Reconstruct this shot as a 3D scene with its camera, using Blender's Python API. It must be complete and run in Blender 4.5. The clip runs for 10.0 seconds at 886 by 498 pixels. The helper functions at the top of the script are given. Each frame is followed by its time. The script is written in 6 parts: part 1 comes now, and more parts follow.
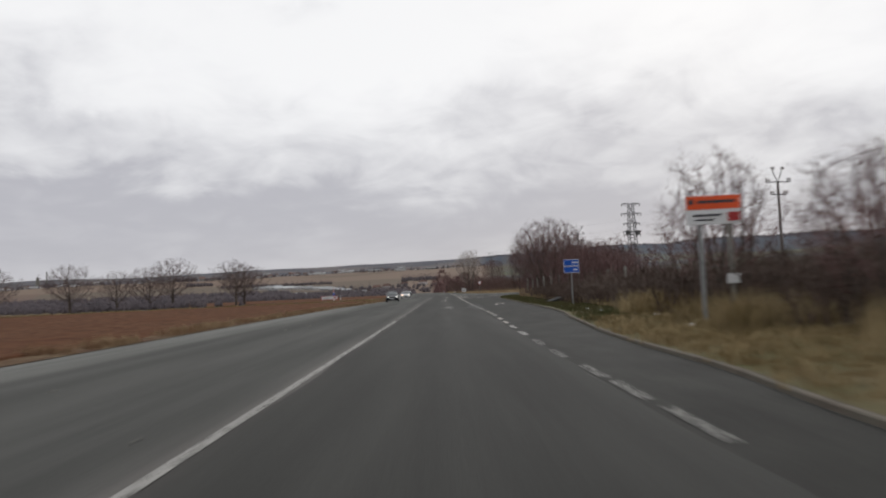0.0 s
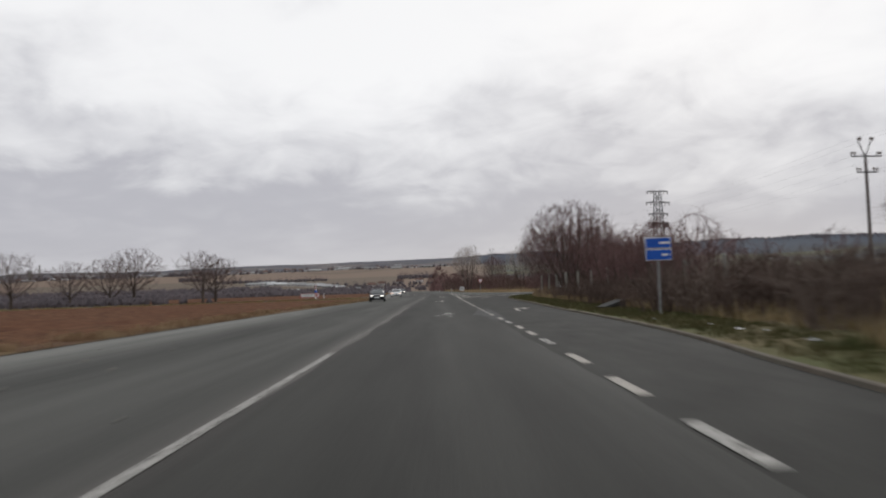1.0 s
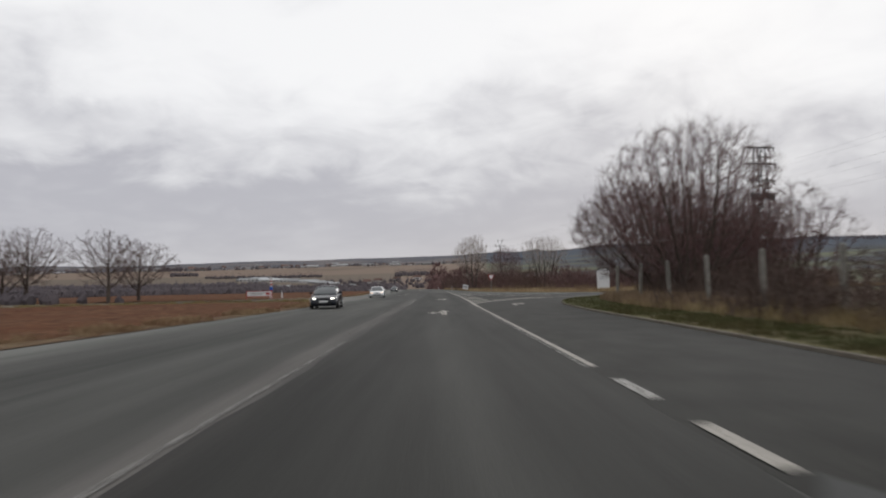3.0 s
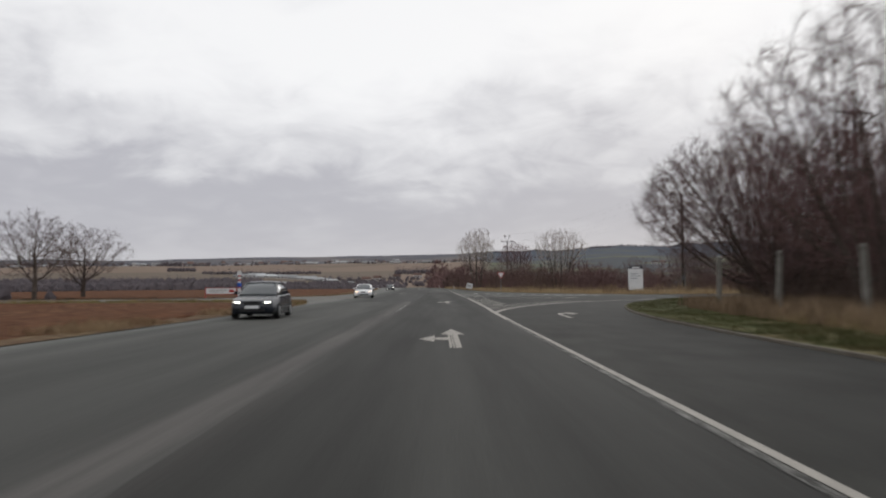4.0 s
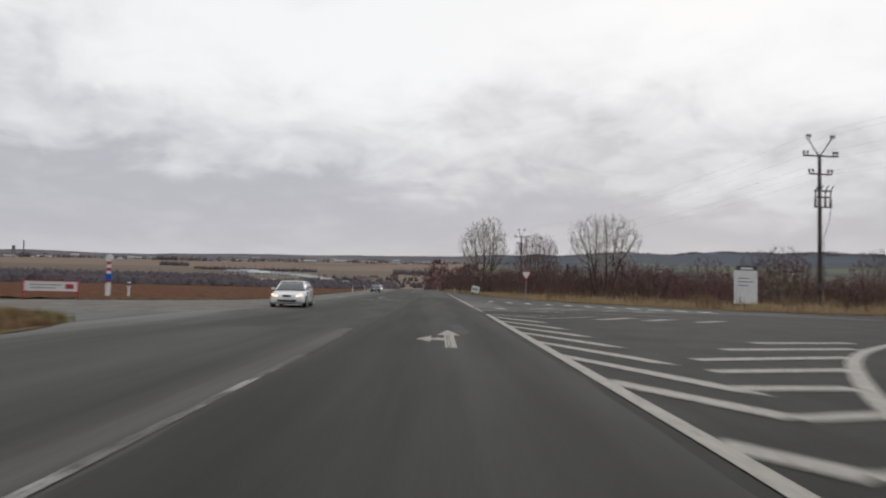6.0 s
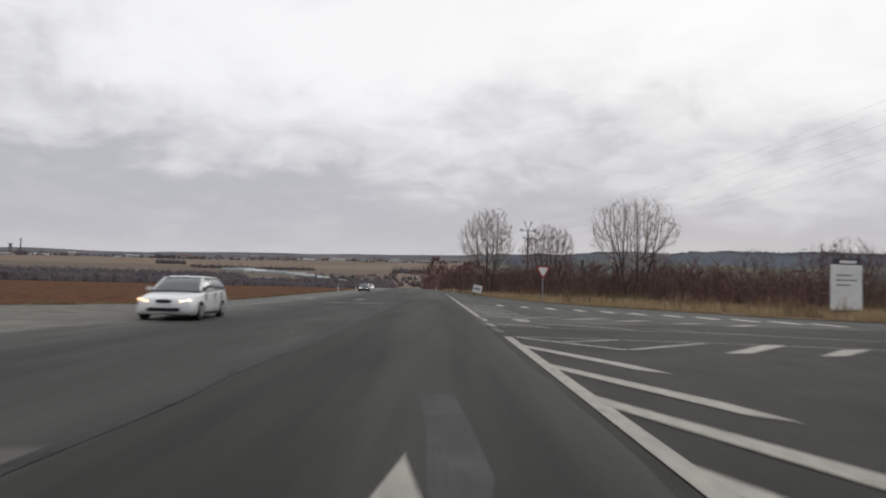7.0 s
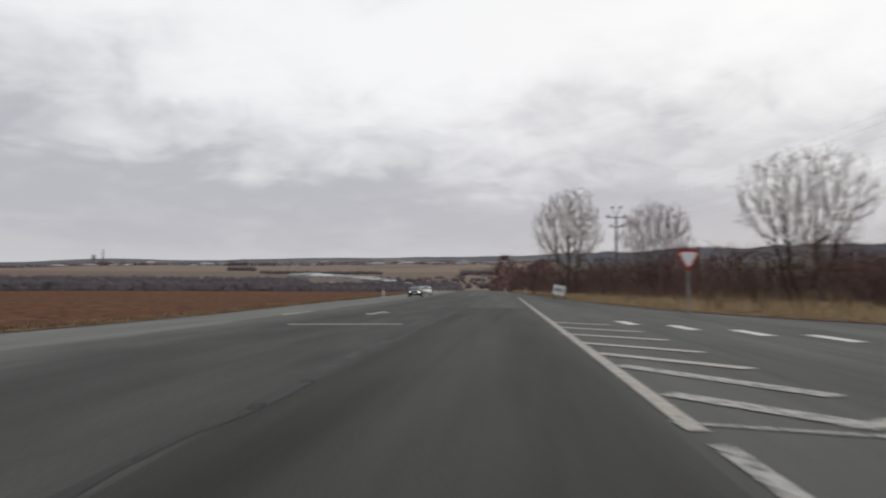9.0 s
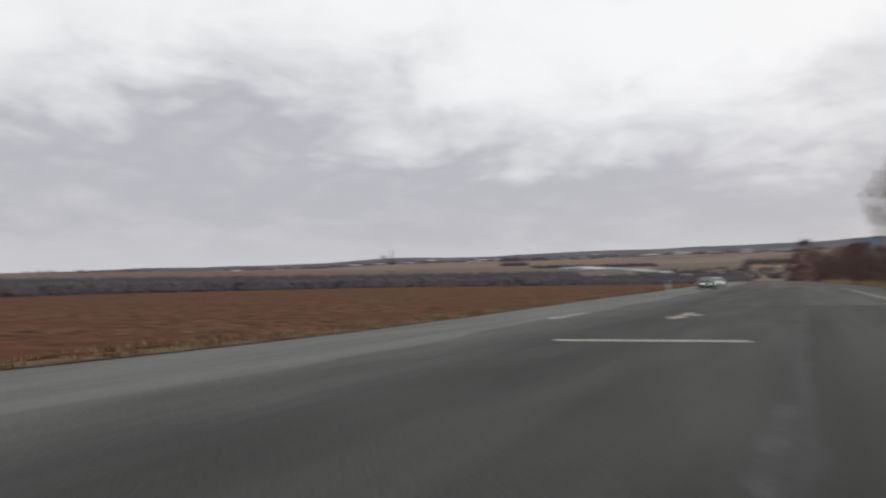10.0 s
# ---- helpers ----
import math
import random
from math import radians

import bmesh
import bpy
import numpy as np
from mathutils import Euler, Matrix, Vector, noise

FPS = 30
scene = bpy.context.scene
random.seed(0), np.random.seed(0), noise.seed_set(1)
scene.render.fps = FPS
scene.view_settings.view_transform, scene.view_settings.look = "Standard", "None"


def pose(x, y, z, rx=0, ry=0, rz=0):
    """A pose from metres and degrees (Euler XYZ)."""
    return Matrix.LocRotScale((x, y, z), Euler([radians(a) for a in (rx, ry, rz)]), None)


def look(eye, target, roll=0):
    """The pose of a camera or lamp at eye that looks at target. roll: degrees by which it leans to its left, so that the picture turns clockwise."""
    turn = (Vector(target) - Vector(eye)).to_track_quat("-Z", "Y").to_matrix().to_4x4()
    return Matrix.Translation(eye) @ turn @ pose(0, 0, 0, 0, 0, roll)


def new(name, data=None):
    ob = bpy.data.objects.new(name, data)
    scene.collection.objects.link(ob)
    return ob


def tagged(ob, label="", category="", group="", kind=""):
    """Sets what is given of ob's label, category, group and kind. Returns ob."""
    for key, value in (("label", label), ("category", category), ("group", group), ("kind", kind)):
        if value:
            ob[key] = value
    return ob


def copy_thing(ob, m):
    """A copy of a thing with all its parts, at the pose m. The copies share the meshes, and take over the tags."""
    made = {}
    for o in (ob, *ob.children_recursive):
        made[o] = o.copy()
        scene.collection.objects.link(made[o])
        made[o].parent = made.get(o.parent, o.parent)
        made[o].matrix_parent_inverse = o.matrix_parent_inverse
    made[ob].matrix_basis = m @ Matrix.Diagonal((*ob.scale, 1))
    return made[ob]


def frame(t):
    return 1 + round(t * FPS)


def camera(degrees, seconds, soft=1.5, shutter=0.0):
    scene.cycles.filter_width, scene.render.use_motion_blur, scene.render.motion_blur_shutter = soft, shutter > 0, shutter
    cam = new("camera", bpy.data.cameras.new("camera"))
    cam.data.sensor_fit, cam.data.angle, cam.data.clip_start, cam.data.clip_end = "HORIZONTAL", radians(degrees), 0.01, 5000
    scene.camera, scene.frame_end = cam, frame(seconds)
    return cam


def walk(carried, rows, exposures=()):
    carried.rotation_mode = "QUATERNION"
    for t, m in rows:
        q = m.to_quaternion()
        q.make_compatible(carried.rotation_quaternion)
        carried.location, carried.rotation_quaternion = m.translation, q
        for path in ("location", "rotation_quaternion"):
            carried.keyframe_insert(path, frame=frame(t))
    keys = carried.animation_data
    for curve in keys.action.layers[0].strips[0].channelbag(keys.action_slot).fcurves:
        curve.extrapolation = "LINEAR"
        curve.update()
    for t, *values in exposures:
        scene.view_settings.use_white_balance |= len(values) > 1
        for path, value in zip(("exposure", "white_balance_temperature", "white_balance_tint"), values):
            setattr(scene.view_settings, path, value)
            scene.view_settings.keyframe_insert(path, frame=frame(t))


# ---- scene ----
import collections

# ---- camera: seconds, eye x y z, yaw, pitch, roll ----
cam = camera(62.0, 10.0, soft=2.05, shutter=0.6)
DRIVE = [
    (0.0, -0.01, 0.00, 1.28, -0.04, 3.18, -2.57),
    (0.5, -0.12, 8.77, 1.23, -0.31, 2.89, -2.19),
    (1.0, -0.00, 18.06, 1.23, -0.27, 3.05, -1.83),
    (1.5, 0.17, 27.67, 1.23, -0.18, 3.17, -1.42),
    (2.0, 0.13, 36.93, 1.23, -0.22, 3.08, -1.35),
    (2.5, 0.04, 45.85, 1.23, -0.29, 2.98, -1.35),
    (4.0, -0.18, 71.77, 1.22, -0.26, 2.78, -0.39),
    (4.5, -0.06, 80.52, 1.23, -0.15, 2.94, 0.01),
    (5.0, -0.01, 89.05, 1.24, -0.12, 3.17, 0.33),
    (5.5, -0.03, 97.36, 1.19, -0.23, 3.03, 1.02),
    (7.0, 0.55, 120.61, 1.23, -0.23, 2.88, 1.41),
    (7.5, 0.72, 127.50, 1.21, -0.13, 2.54, 1.07),
    (8.0, 0.83, 133.68, 1.23, 0.00, 2.74, 1.17),
    (8.5, 0.80, 139.27, 1.24, 0.70, 2.92, 1.06),
    (9.0, 0.54, 143.86, 1.27, 5.09, 2.94, 0.17),
    (9.5, -0.45, 148.65, 1.25, 13.75, 2.56, 0.02),
    (10.0, -2.12, 153.10, 1.25, 25.88, 2.58, -0.90),
]


def drive_pose(x, y, z, yaw, pitch, roll):
    a, b = radians(yaw), radians(pitch)
    ahead = Vector((-math.sin(a) * math.cos(b), math.cos(a) * math.cos(b), math.sin(b)))
    eye = Vector((x, y, z))
    return look(eye, eye + ahead, roll)


walk(cam, [(t, drive_pose(*row)) for t, *row in DRIVE], exposures=[(0.0, 0.0), (10.0, 0.0)])

# ---- sky and sun: a bright overcast winter day ----
SUN_EL, SUN_ROT = radians(24), radians(20)


# cloud banks: slope to the side, slope upwards, width, height, lighter or darker
BANKS = [
    (-0.11, 0.31, 0.14, 0.06, 0.11), (-0.38, 0.30, 0.12, 0.05, 0.04), (0.55, 0.30, 0.13, 0.06, 0.05),
    (-0.16, 0.395, 0.08, 0.022, -0.12), (-0.47, 0.25, 0.11, 0.024, -0.035), (0.07, 0.26, 0.11, 0.035, -0.045),
    (-0.50, 0.070, 0.20, 0.020, 0.05), (-0.29, 0.140, 0.13, 0.016, -0.05), (-0.55, 0.165, 0.13, 0.020, -0.04),
    (0.28, 0.20, 0.16, 0.02, -0.025), (-0.22, 0.105, 0.10, 0.012, -0.025), (0.45, 0.15, 0.12, 0.014, -0.02),
    (-0.95, 0.30, 0.40, 0.12, -0.11),
]


def sky_world():
    world = bpy.data.worlds.new("overcast_sky")
    scene.world = world
    world.use_nodes = True
    nt = world.node_tree
    nt.nodes.clear()
    N, L = nt.nodes.new, nt.links.new

    def math_node(op, a, b=None):
        n = N("ShaderNodeMath")
        n.operation = op
        for i, v in enumerate((a, b)):
            if v is None:
                continue
            if isinstance(v, (int, float)):
                n.inputs[i].default_value = v
            else:
                L(v, n.inputs[i])
        return n.outputs[0]

    out, bg = N("ShaderNodeOutputWorld"), N("ShaderNodeBackground")
    sky = N("ShaderNodeTexSky")
    sky.sky_type = "NISHITA"
    sky.sun_disc = False
    sky.sun_elevation, sky.sun_rotation = SUN_EL, SUN_ROT
    coord = N("ShaderNodeTexCoord")
    sep = N("ShaderNodeSeparateXYZ")
    L(coord.outputs["Generated"], sep.inputs[0])
    up = math_node("MAXIMUM", sep.outputs[2], 0.0)
    lift = math_node("ADD", up, 0.13)
    comb = N("ShaderNodeCombineXYZ")
    L(math_node("DIVIDE", sep.outputs[0], lift), comb.inputs[0])
    L(math_node("DIVIDE", sep.outputs[1], lift), comb.inputs[1])

    def cloud(scale, detail, rough, distort, offset):
        mp = N("ShaderNodeMapping")
        mp.inputs["Location"].default_value = offset
        L(comb.outputs[0], mp.inputs["Vector"])
        nz = N("ShaderNodeTexNoise")
        nz.inputs["Scale"].default_value = scale
        nz.inputs["Detail"].default_value = detail
        nz.inputs["Roughness"].default_value = rough
        nz.inputs["Distortion"].default_value = distort
        L(mp.outputs[0], nz.inputs["Vector"])
        return nz.outputs["Fac"]

    big = cloud(0.8, 3.0, 0.5, 0.0, (7.3, 4.4, 0))
    # bearing and height, so that the cells of the deck lie flat and long
    bearing = math_node("ARCTAN2", sep.outputs[0], sep.outputs[1])
    flat = N("ShaderNodeCombineXYZ")
    L(math_node("MULTIPLY", bearing, 1.0), flat.inputs[0])
    L(math_node("MULTIPLY", math_node("POWER", up, 0.8), 2.0), flat.inputs[1])

    def cells(scale, detail, rough, distort, offset):
        mp = N("ShaderNodeMapping")
        mp.inputs["Location"].default_value = offset
        L(flat.outputs[0], mp.inputs["Vector"])
        nz = N("ShaderNodeTexNoise")
        nz.inputs["Scale"].default_value = scale
        nz.inputs["Detail"].default_value = detail
        nz.inputs["Roughness"].default_value = rough
        nz.inputs["Distortion"].default_value = distort
        L(mp.outputs[0], nz.inputs["Vector"])
        return nz.outputs["Fac"]

    small = cells(6.0, 6.0, 0.55, 0.6, (0.4, 2.2, 0))
    lumpy = cells(14.0, 4.0, 0.5, 0.8, (4.4, 1.2, 0))
    # slope to the side and upwards, ruffled, for the larger banks of cloud
    ahead = math_node("MAXIMUM", sep.outputs[1], 0.15)
    fray = math_node("SUBTRACT", cells(7.0, 5.0, 0.55, 0.4, (3.1, 8.2, 0)), 0.5)
    side = math_node("ADD", math_node("DIVIDE", sep.outputs[0], ahead), math_node("MULTIPLY", fray, 0.28))
    rise = math_node("ADD", math_node("DIVIDE", up, ahead), math_node("MULTIPLY", math_node("SUBTRACT", small, 0.5), 0.10))

    def bank(u, v, wide, high, amount):
        """A soft bank of lighter or darker cloud."""
        du = math_node("DIVIDE", math_node("SUBTRACT", side, u), wide)
        dv = math_node("DIVIDE", math_node("SUBTRACT", rise, v), high)
        q = math_node("ADD", math_node("MULTIPLY", du, du), math_node("MULTIPLY", dv, dv))
        return math_node("MULTIPLY", math_node("POWER", 0.3679, q), amount)

    banks = 0.0
    for row in BANKS:
        banks = math_node("ADD", bank(*row), banks)
    # height over the horizon, shifted up and down by the clouds, picks the tone
    ruffle = math_node("ADD", math_node("MULTIPLY", math_node("SUBTRACT", big, 0.49), 0.22), math_node("ADD", math_node("MULTIPLY", math_node("SUBTRACT", small, 0.5), 0.24), math_node("MULTIPLY", math_node("SUBTRACT", lumpy, 0.5), 0.11)))
    reach = math_node("MINIMUM", math_node("MULTIPLY", up, 7.0), 1.0)
    # the deck is thicker towards the left of the road
    slant = math_node("MULTIPLY", sep.outputs[0], 0.03)
    tone = math_node("ADD", up, math_node("MULTIPLY", math_node("ADD", math_node("ADD", ruffle, slant), banks), reach))
    deck = N("ShaderNodeValToRGB")
    deck.color_ramp.interpolation = "B_SPLINE"
    e = deck.color_ramp.elements
    e[0].position, e[0].color = 0.0, (0.600, 0.600, 0.632, 1)
    e[1].position, e[1].color = 1.0, (0.88, 0.88, 0.885, 1)
    for pos, c in ((0.05, (0.540, 0.537, 0.576)), (0.10, (0.440, 0.438, 0.484)), (0.16, (0.632, 0.632, 0.662)), (0.25, (0.85, 0.85, 0.868)), (0.38, (0.968, 0.968, 0.975))):
        deck.color_ramp.elements.new(pos).color = (*c, 1)
    L(tone, deck.inputs[0])
    scaled = N("ShaderNodeVectorMath")
    scaled.operation = "SCALE"
    scaled.inputs["Scale"].default_value = 0.10
    L(sky.outputs[0], scaled.inputs[0])
    both = N("ShaderNodeMix")
    both.data_type = "RGBA"
    both.inputs["Factor"].default_value = 0.97
    L(scaled.outputs[0], both.inputs["A"])
    L(deck.outputs["Color"], both.inputs["B"])
    L(both.outputs["Result"], bg.inputs["Color"])
    bg.inputs["Strength"].default_value = 1.0
    L(bg.outputs[0], out.inputs[0])


sky_world()
sun = new("sun", bpy.data.lights.new("sun", "SUN"))
sun.data.energy, sun.data.angle, sun.data.color = 0.6, radians(25), (1.0, 0.97, 0.93)
sun.matrix_world = look((0, 0, 50), (50 * math.sin(-SUN_ROT), -50 * math.cos(SUN_ROT), 50 - 50 * math.tan(SUN_EL)))


# ---- materials ----
def mat(name, a, b=None, scale=4.0, rough=0.8, bump=0.0, bump_scale=None, metal=0.0, detail=6.0, stretch=(1, 1, 1), coarse=None, coarse_scale=0.3, spread=(0.35, 0.65), island=0.0, alpha_noise=None, spec=None, speckle=0.0, mottle=0.0):
    """Two colours mixed by fine noise, a third by coarse noise, with a bump."""
    m = bpy.data.materials.new(name)
    m.use_nodes = True
    nt = m.node_tree
    N, L = nt.nodes.new, nt.links.new
    p = nt.nodes["Principled BSDF"]
    p.inputs["Roughness"].default_value = rough
    p.inputs["Metallic"].default_value = metal
    p.inputs["Specular IOR Level"].default_value = spec if spec is not None else (0.3 if rough < 0.88 else 0.08)
    geo = N("ShaderNodeNewGeometry")
    mp = N("ShaderNodeMapping")
    mp.inputs["Scale"].default_value = stretch
    L(geo.outputs["Position"], mp.inputs["Vector"])

    def nz(s, d=detail):
        n = N("ShaderNodeTexNoise")
        n.inputs["Scale"].default_value = s
        n.inputs["Detail"].default_value = d
        n.inputs["Roughness"].default_value = 0.62
        L(mp.outputs[0], n.inputs["Vector"])
        return n.outputs["Fac"]

    def spreaded(v, lo, hi):
        r = N("ShaderNodeMapRange")
        r.inputs["From Min"].default_value, r.inputs["From Max"].default_value = lo, hi
        L(v, r.inputs["Value"])
        return r.outputs["Result"]

    def mix(f, ca, cb):
        n = N("ShaderNodeMix")
        n.data_type = "RGBA"
        L(f, n.inputs["Factor"])
        for s, c in (("A", ca), ("B", cb)):
            if isinstance(c, tuple):
                n.inputs[s].default_value = (*c, 1)
            else:
                L(c, n.inputs[s])
        return n.outputs["Result"]

    col = mix(spreaded(nz(scale), *spread), a, b or tuple(0.75 * v for v in a))
    if coarse:
        col = mix(spreaded(nz(coarse_scale, 3.0), 0.4, 0.62), col, coarse)
    if island:
        hv = N("ShaderNodeHueSaturation")
        info = N("ShaderNodeObjectInfo")
        r = N("ShaderNodeMapRange")
        r.inputs["To Min"].default_value, r.inputs["To Max"].default_value = 1 - island, 1 + island
        L(info.outputs["Random"], r.inputs["Value"])
        L(r.outputs["Result"], hv.inputs["Value"])
        L(col, hv.inputs["Color"])
        col = hv.outputs[0]
    for amount, s, d in ((speckle, 28.0, 2.0), (mottle, 0.9, 4.0)):
        if not amount:
            continue
        # stones in the surface, and patches of wear and dust
        n = N("ShaderNodeTexNoise")
        n.inputs["Scale"].default_value = s
        n.inputs["Detail"].default_value = d
        if s < 5:
            along = N("ShaderNodeMapping")
            along.inputs["Scale"].default_value = (1, min(1, 4 * stretch[1]), 1)
            L(geo.outputs["Position"], along.inputs["Vector"])
            L(along.outputs[0], n.inputs["Vector"])
        else:
            L(geo.outputs["Position"], n.inputs["Vector"])
        r = N("ShaderNodeMapRange")
        r.inputs["From Min"].default_value, r.inputs["From Max"].default_value = 0.3, 0.7
        r.inputs["To Min"].default_value, r.inputs["To Max"].default_value = 1 - amount, 1 + amount
        L(n.outputs["Fac"], r.inputs["Value"])
        hv = N("ShaderNodeHueSaturation")
        L(r.outputs["Result"], hv.inputs["Value"])
        L(col, hv.inputs["Color"])
        col = hv.outputs[0]
    L(col, p.inputs["Base Color"])
    if bump:
        bp = N("ShaderNodeBump")
        bp.inputs["Strength"].default_value = 0.6
        bp.inputs["Distance"].default_value = bump
        L(nz(bump_scale or scale * 3), bp.inputs["Height"])
        L(bp.outputs[0], p.inputs["Normal"])
    if alpha_noise:
        # worn paint: flakes away where the noise is high
        lo, hi, s = alpha_noise
        inv = N("ShaderNodeMath")
        inv.operation = "SUBTRACT"
        inv.inputs[0].default_value = 1.0
        L(spreaded(nz(s), lo, hi), inv.inputs[1])
        L(inv.outputs[0], p.inputs["Alpha"])
    return m


def wear_bands(m, bands, wander=0.5, inset=0.0):
    """Lanes of wear and dust along the road: brightness by the distance across it, with wandering edges."""
    nt = m.node_tree
    N, L = nt.nodes.new, nt.links.new
    p = nt.nodes["Principled BSDF"]
    col = p.inputs["Base Color"].links[0].from_socket
    geo = N("ShaderNodeNewGeometry")
    sep = N("ShaderNodeSeparateXYZ")
    L(geo.outputs["Position"], sep.inputs[0])
    mp = N("ShaderNodeMapping")
    mp.inputs["Scale"].default_value = (0.8, 0.09, 1)
    L(geo.outputs["Position"], mp.inputs["Vector"])

    def calc(op, a, b, c=None):
        n = N("ShaderNodeMath")
        n.operation = op
        for i, v in enumerate((a, b, c)):
            if v is None:
                continue
            if isinstance(v, (int, float)):
                n.inputs[i].default_value = v
            else:
                L(v, n.inputs[i])
        return n.outputs[0]

    nz = N("ShaderNodeTexNoise")
    nz.inputs["Scale"].default_value = 1.0
    nz.inputs["Detail"].default_value = 5
    L(mp.outputs[0], nz.inputs["Vector"])
    across = calc("MULTIPLY_ADD", calc("MAXIMUM", calc("SUBTRACT", sep.outputs[1], 150.0), 0.0), 0.03, sep.outputs[0])
    across = calc("MULTIPLY_ADD", calc("SUBTRACT", nz.outputs["Fac"], 0.5), 2 * wander, across)
    if inset:
        near = calc("MULTIPLY", calc("SUBTRACT", 74.0, sep.outputs[1]), 0.07)
        near = calc("MAXIMUM", near, calc("MULTIPLY", calc("SUBTRACT", sep.outputs[1], 116.0), 0.12))
        near = calc("MINIMUM", calc("MAXIMUM", near, 0.0), 1.8)
        across = calc("MULTIPLY_ADD", near, -inset, across)
    ramp = N("ShaderNodeValToRGB")
    ramp.color_ramp.interpolation = "EASE"
    lo, hi = bands[0][0], bands[-1][0]
    for i, (x, v, *dust) in enumerate(bands):
        pos = (x - lo) / (hi - lo)
        e = ramp.color_ramp.elements[i] if i < 2 else ramp.color_ramp.elements.new(pos)
        e.position, e.color = pos, (v / 2 * (1 + sum(dust)), v / 2, v / 2 * (1 + 0.15 * sum(dust)), 1)
    L(calc("DIVIDE", calc("SUBTRACT", across, lo), hi - lo), ramp.inputs[0])
    hv = N("ShaderNodeVectorMath")
    hv.operation = "MULTIPLY"
    L(col, hv.inputs[0])
    L(ramp.outputs["Color"], hv.inputs[1])
    twice = N("ShaderNodeVectorMath")
    twice.operation = "SCALE"
    twice.inputs["Scale"].default_value = 2.0
    L(hv.outputs[0], twice.inputs[0])
    L(twice.outputs[0], p.inputs["Base Color"])


def glow(name, colour, strength):
    m = bpy.data.materials.new(name)
    m.use_nodes = True
    p = m.node_tree.nodes["Principled BSDF"]
    p.inputs["Base Color"].default_value = (*colour, 1)
    p.inputs["Emission Color"].default_value = (*colour, 1)
    p.inputs["Emission Strength"].default_value = strength
    return m


ASPHALT_OLD = mat("asphalt_old", (0.074, 0.074, 0.070), (0.053, 0.054, 0.051), 3.0, 0.85, 0.006, 60, coarse=(0.088, 0.088, 0.083), coarse_scale=0.45, stretch=(1, 0.035, 1), spec=0.08, speckle=0.16, mottle=0.10)
ASPHALT_NEW = mat("asphalt_new", (0.034, 0.034, 0.032), (0.0245, 0.0245, 0.0232), 2.5, 0.8, 0.005, 70, coarse=(0.046, 0.046, 0.043), coarse_scale=0.6, stretch=(1, 0.04, 1), spec=0.08, speckle=0.16, mottle=0.12)
ASPHALT_MID = mat("asphalt_turning_lane", (0.0315, 0.0315, 0.0287), (0.022, 0.022, 0.0205), 2.5, 0.82, 0.005, 65, coarse=(0.031, 0.031, 0.029), coarse_scale=0.3, stretch=(1, 0.14, 1), spec=0.08, speckle=0.22, mottle=0.25)
ASPHALT_PATCH = mat("asphalt_patch", (0.070, 0.071, 0.070), (0.054, 0.055, 0.055), 3.0, 0.85, 0.005, 70, spec=0.08, speckle=0.2, mottle=0.2)
CRACK = mat("crack_filler", (0.012, 0.012, 0.012), (0.022, 0.022, 0.022), 8.0, 0.8, alpha_noise=(0.60, 0.67, 1.6))
ASPHALT_ONCOMING = mat("asphalt_oncoming_lane", (0.060, 0.060, 0.058), (0.047, 0.047, 0.046), 2.5, 0.85, 0.005, 65, coarse=(0.068, 0.068, 0.065), coarse_scale=0.5, stretch=(1, 0.05, 1), spec=0.08, speckle=0.22, mottle=0.2)
ASPHALT_DUSTY = mat("asphalt_dusty", (0.185, 0.172, 0.150), (0.140, 0.134, 0.124), 1.2, 0.92, 0.006, 60, coarse=(0.140, 0.136, 0.127), coarse_scale=0.35, spec=0.06, speckle=0.2, mottle=0.25)
ASPHALT_SIDE = mat("asphalt_side_road", (0.046, 0.046, 0.044), (0.034, 0.034, 0.033), 1.5, 0.88, 0.006, 60, coarse=(0.054, 0.054, 0.051), coarse_scale=0.4, spec=0.07, speckle=0.2, mottle=0.2)
wear_bands(ASPHALT_OLD, [(-11.0, 1.88), (-8.9, 1.72), (-7.7, 0.98), (-6.6, 0.78), (-4.9, 0.88), (-3.9, 0.88), (-3.2, 0.76), (-2.85, 0.90, 0.02), (-2.64, 1.28, 0.06), (-2.36, 1.30, 0.06), (-2.2, 1.05, 0.03), (-2.0, 0.95)], 0.3, 0.2)
wear_bands(ASPHALT_NEW, [(-2.4, 1.4, 0.06), (-2.12, 1.2, 0.04), (-1.88, 0.95, 0.01), (-1.6, 0.90), (-1.2, 0.94), (-0.5, 1.08), (0.0, 1.2), (0.45, 1.12), (0.9, 0.97), (1.45, 0.95), (2.1, 1.1)], 0.35)
wear_bands(ASPHALT_ONCOMING, [(-9.2, 1.75), (-7.6, 1.32), (-5.6, 0.84), (-4.4, 0.92), (-2.2, 0.88)], 0.6)
PAINT = mat("road_paint", (0.335, 0.314, 0.280), (0.215, 0.201, 0.180), 5.0, 0.75, 0.002, 90, alpha_noise=(0.61, 0.69, 9.0))
PAINT_FRESH = mat("road_paint_clean", (0.50, 0.485, 0.46), (0.40, 0.39, 0.37), 5.0, 0.7)
PAINT_WORN = mat("road_paint_worn", (0.33, 0.32, 0.30), (0.21, 0.21, 0.20), 5.0, 0.75, alpha_noise=(0.53, 0.60, 9.0))
PAINT_SCUFFED = mat("road_paint_scuffed", (0.20, 0.195, 0.185), (0.12, 0.118, 0.112), 5.0, 0.8, alpha_noise=(0.47, 0.54, 9.0))
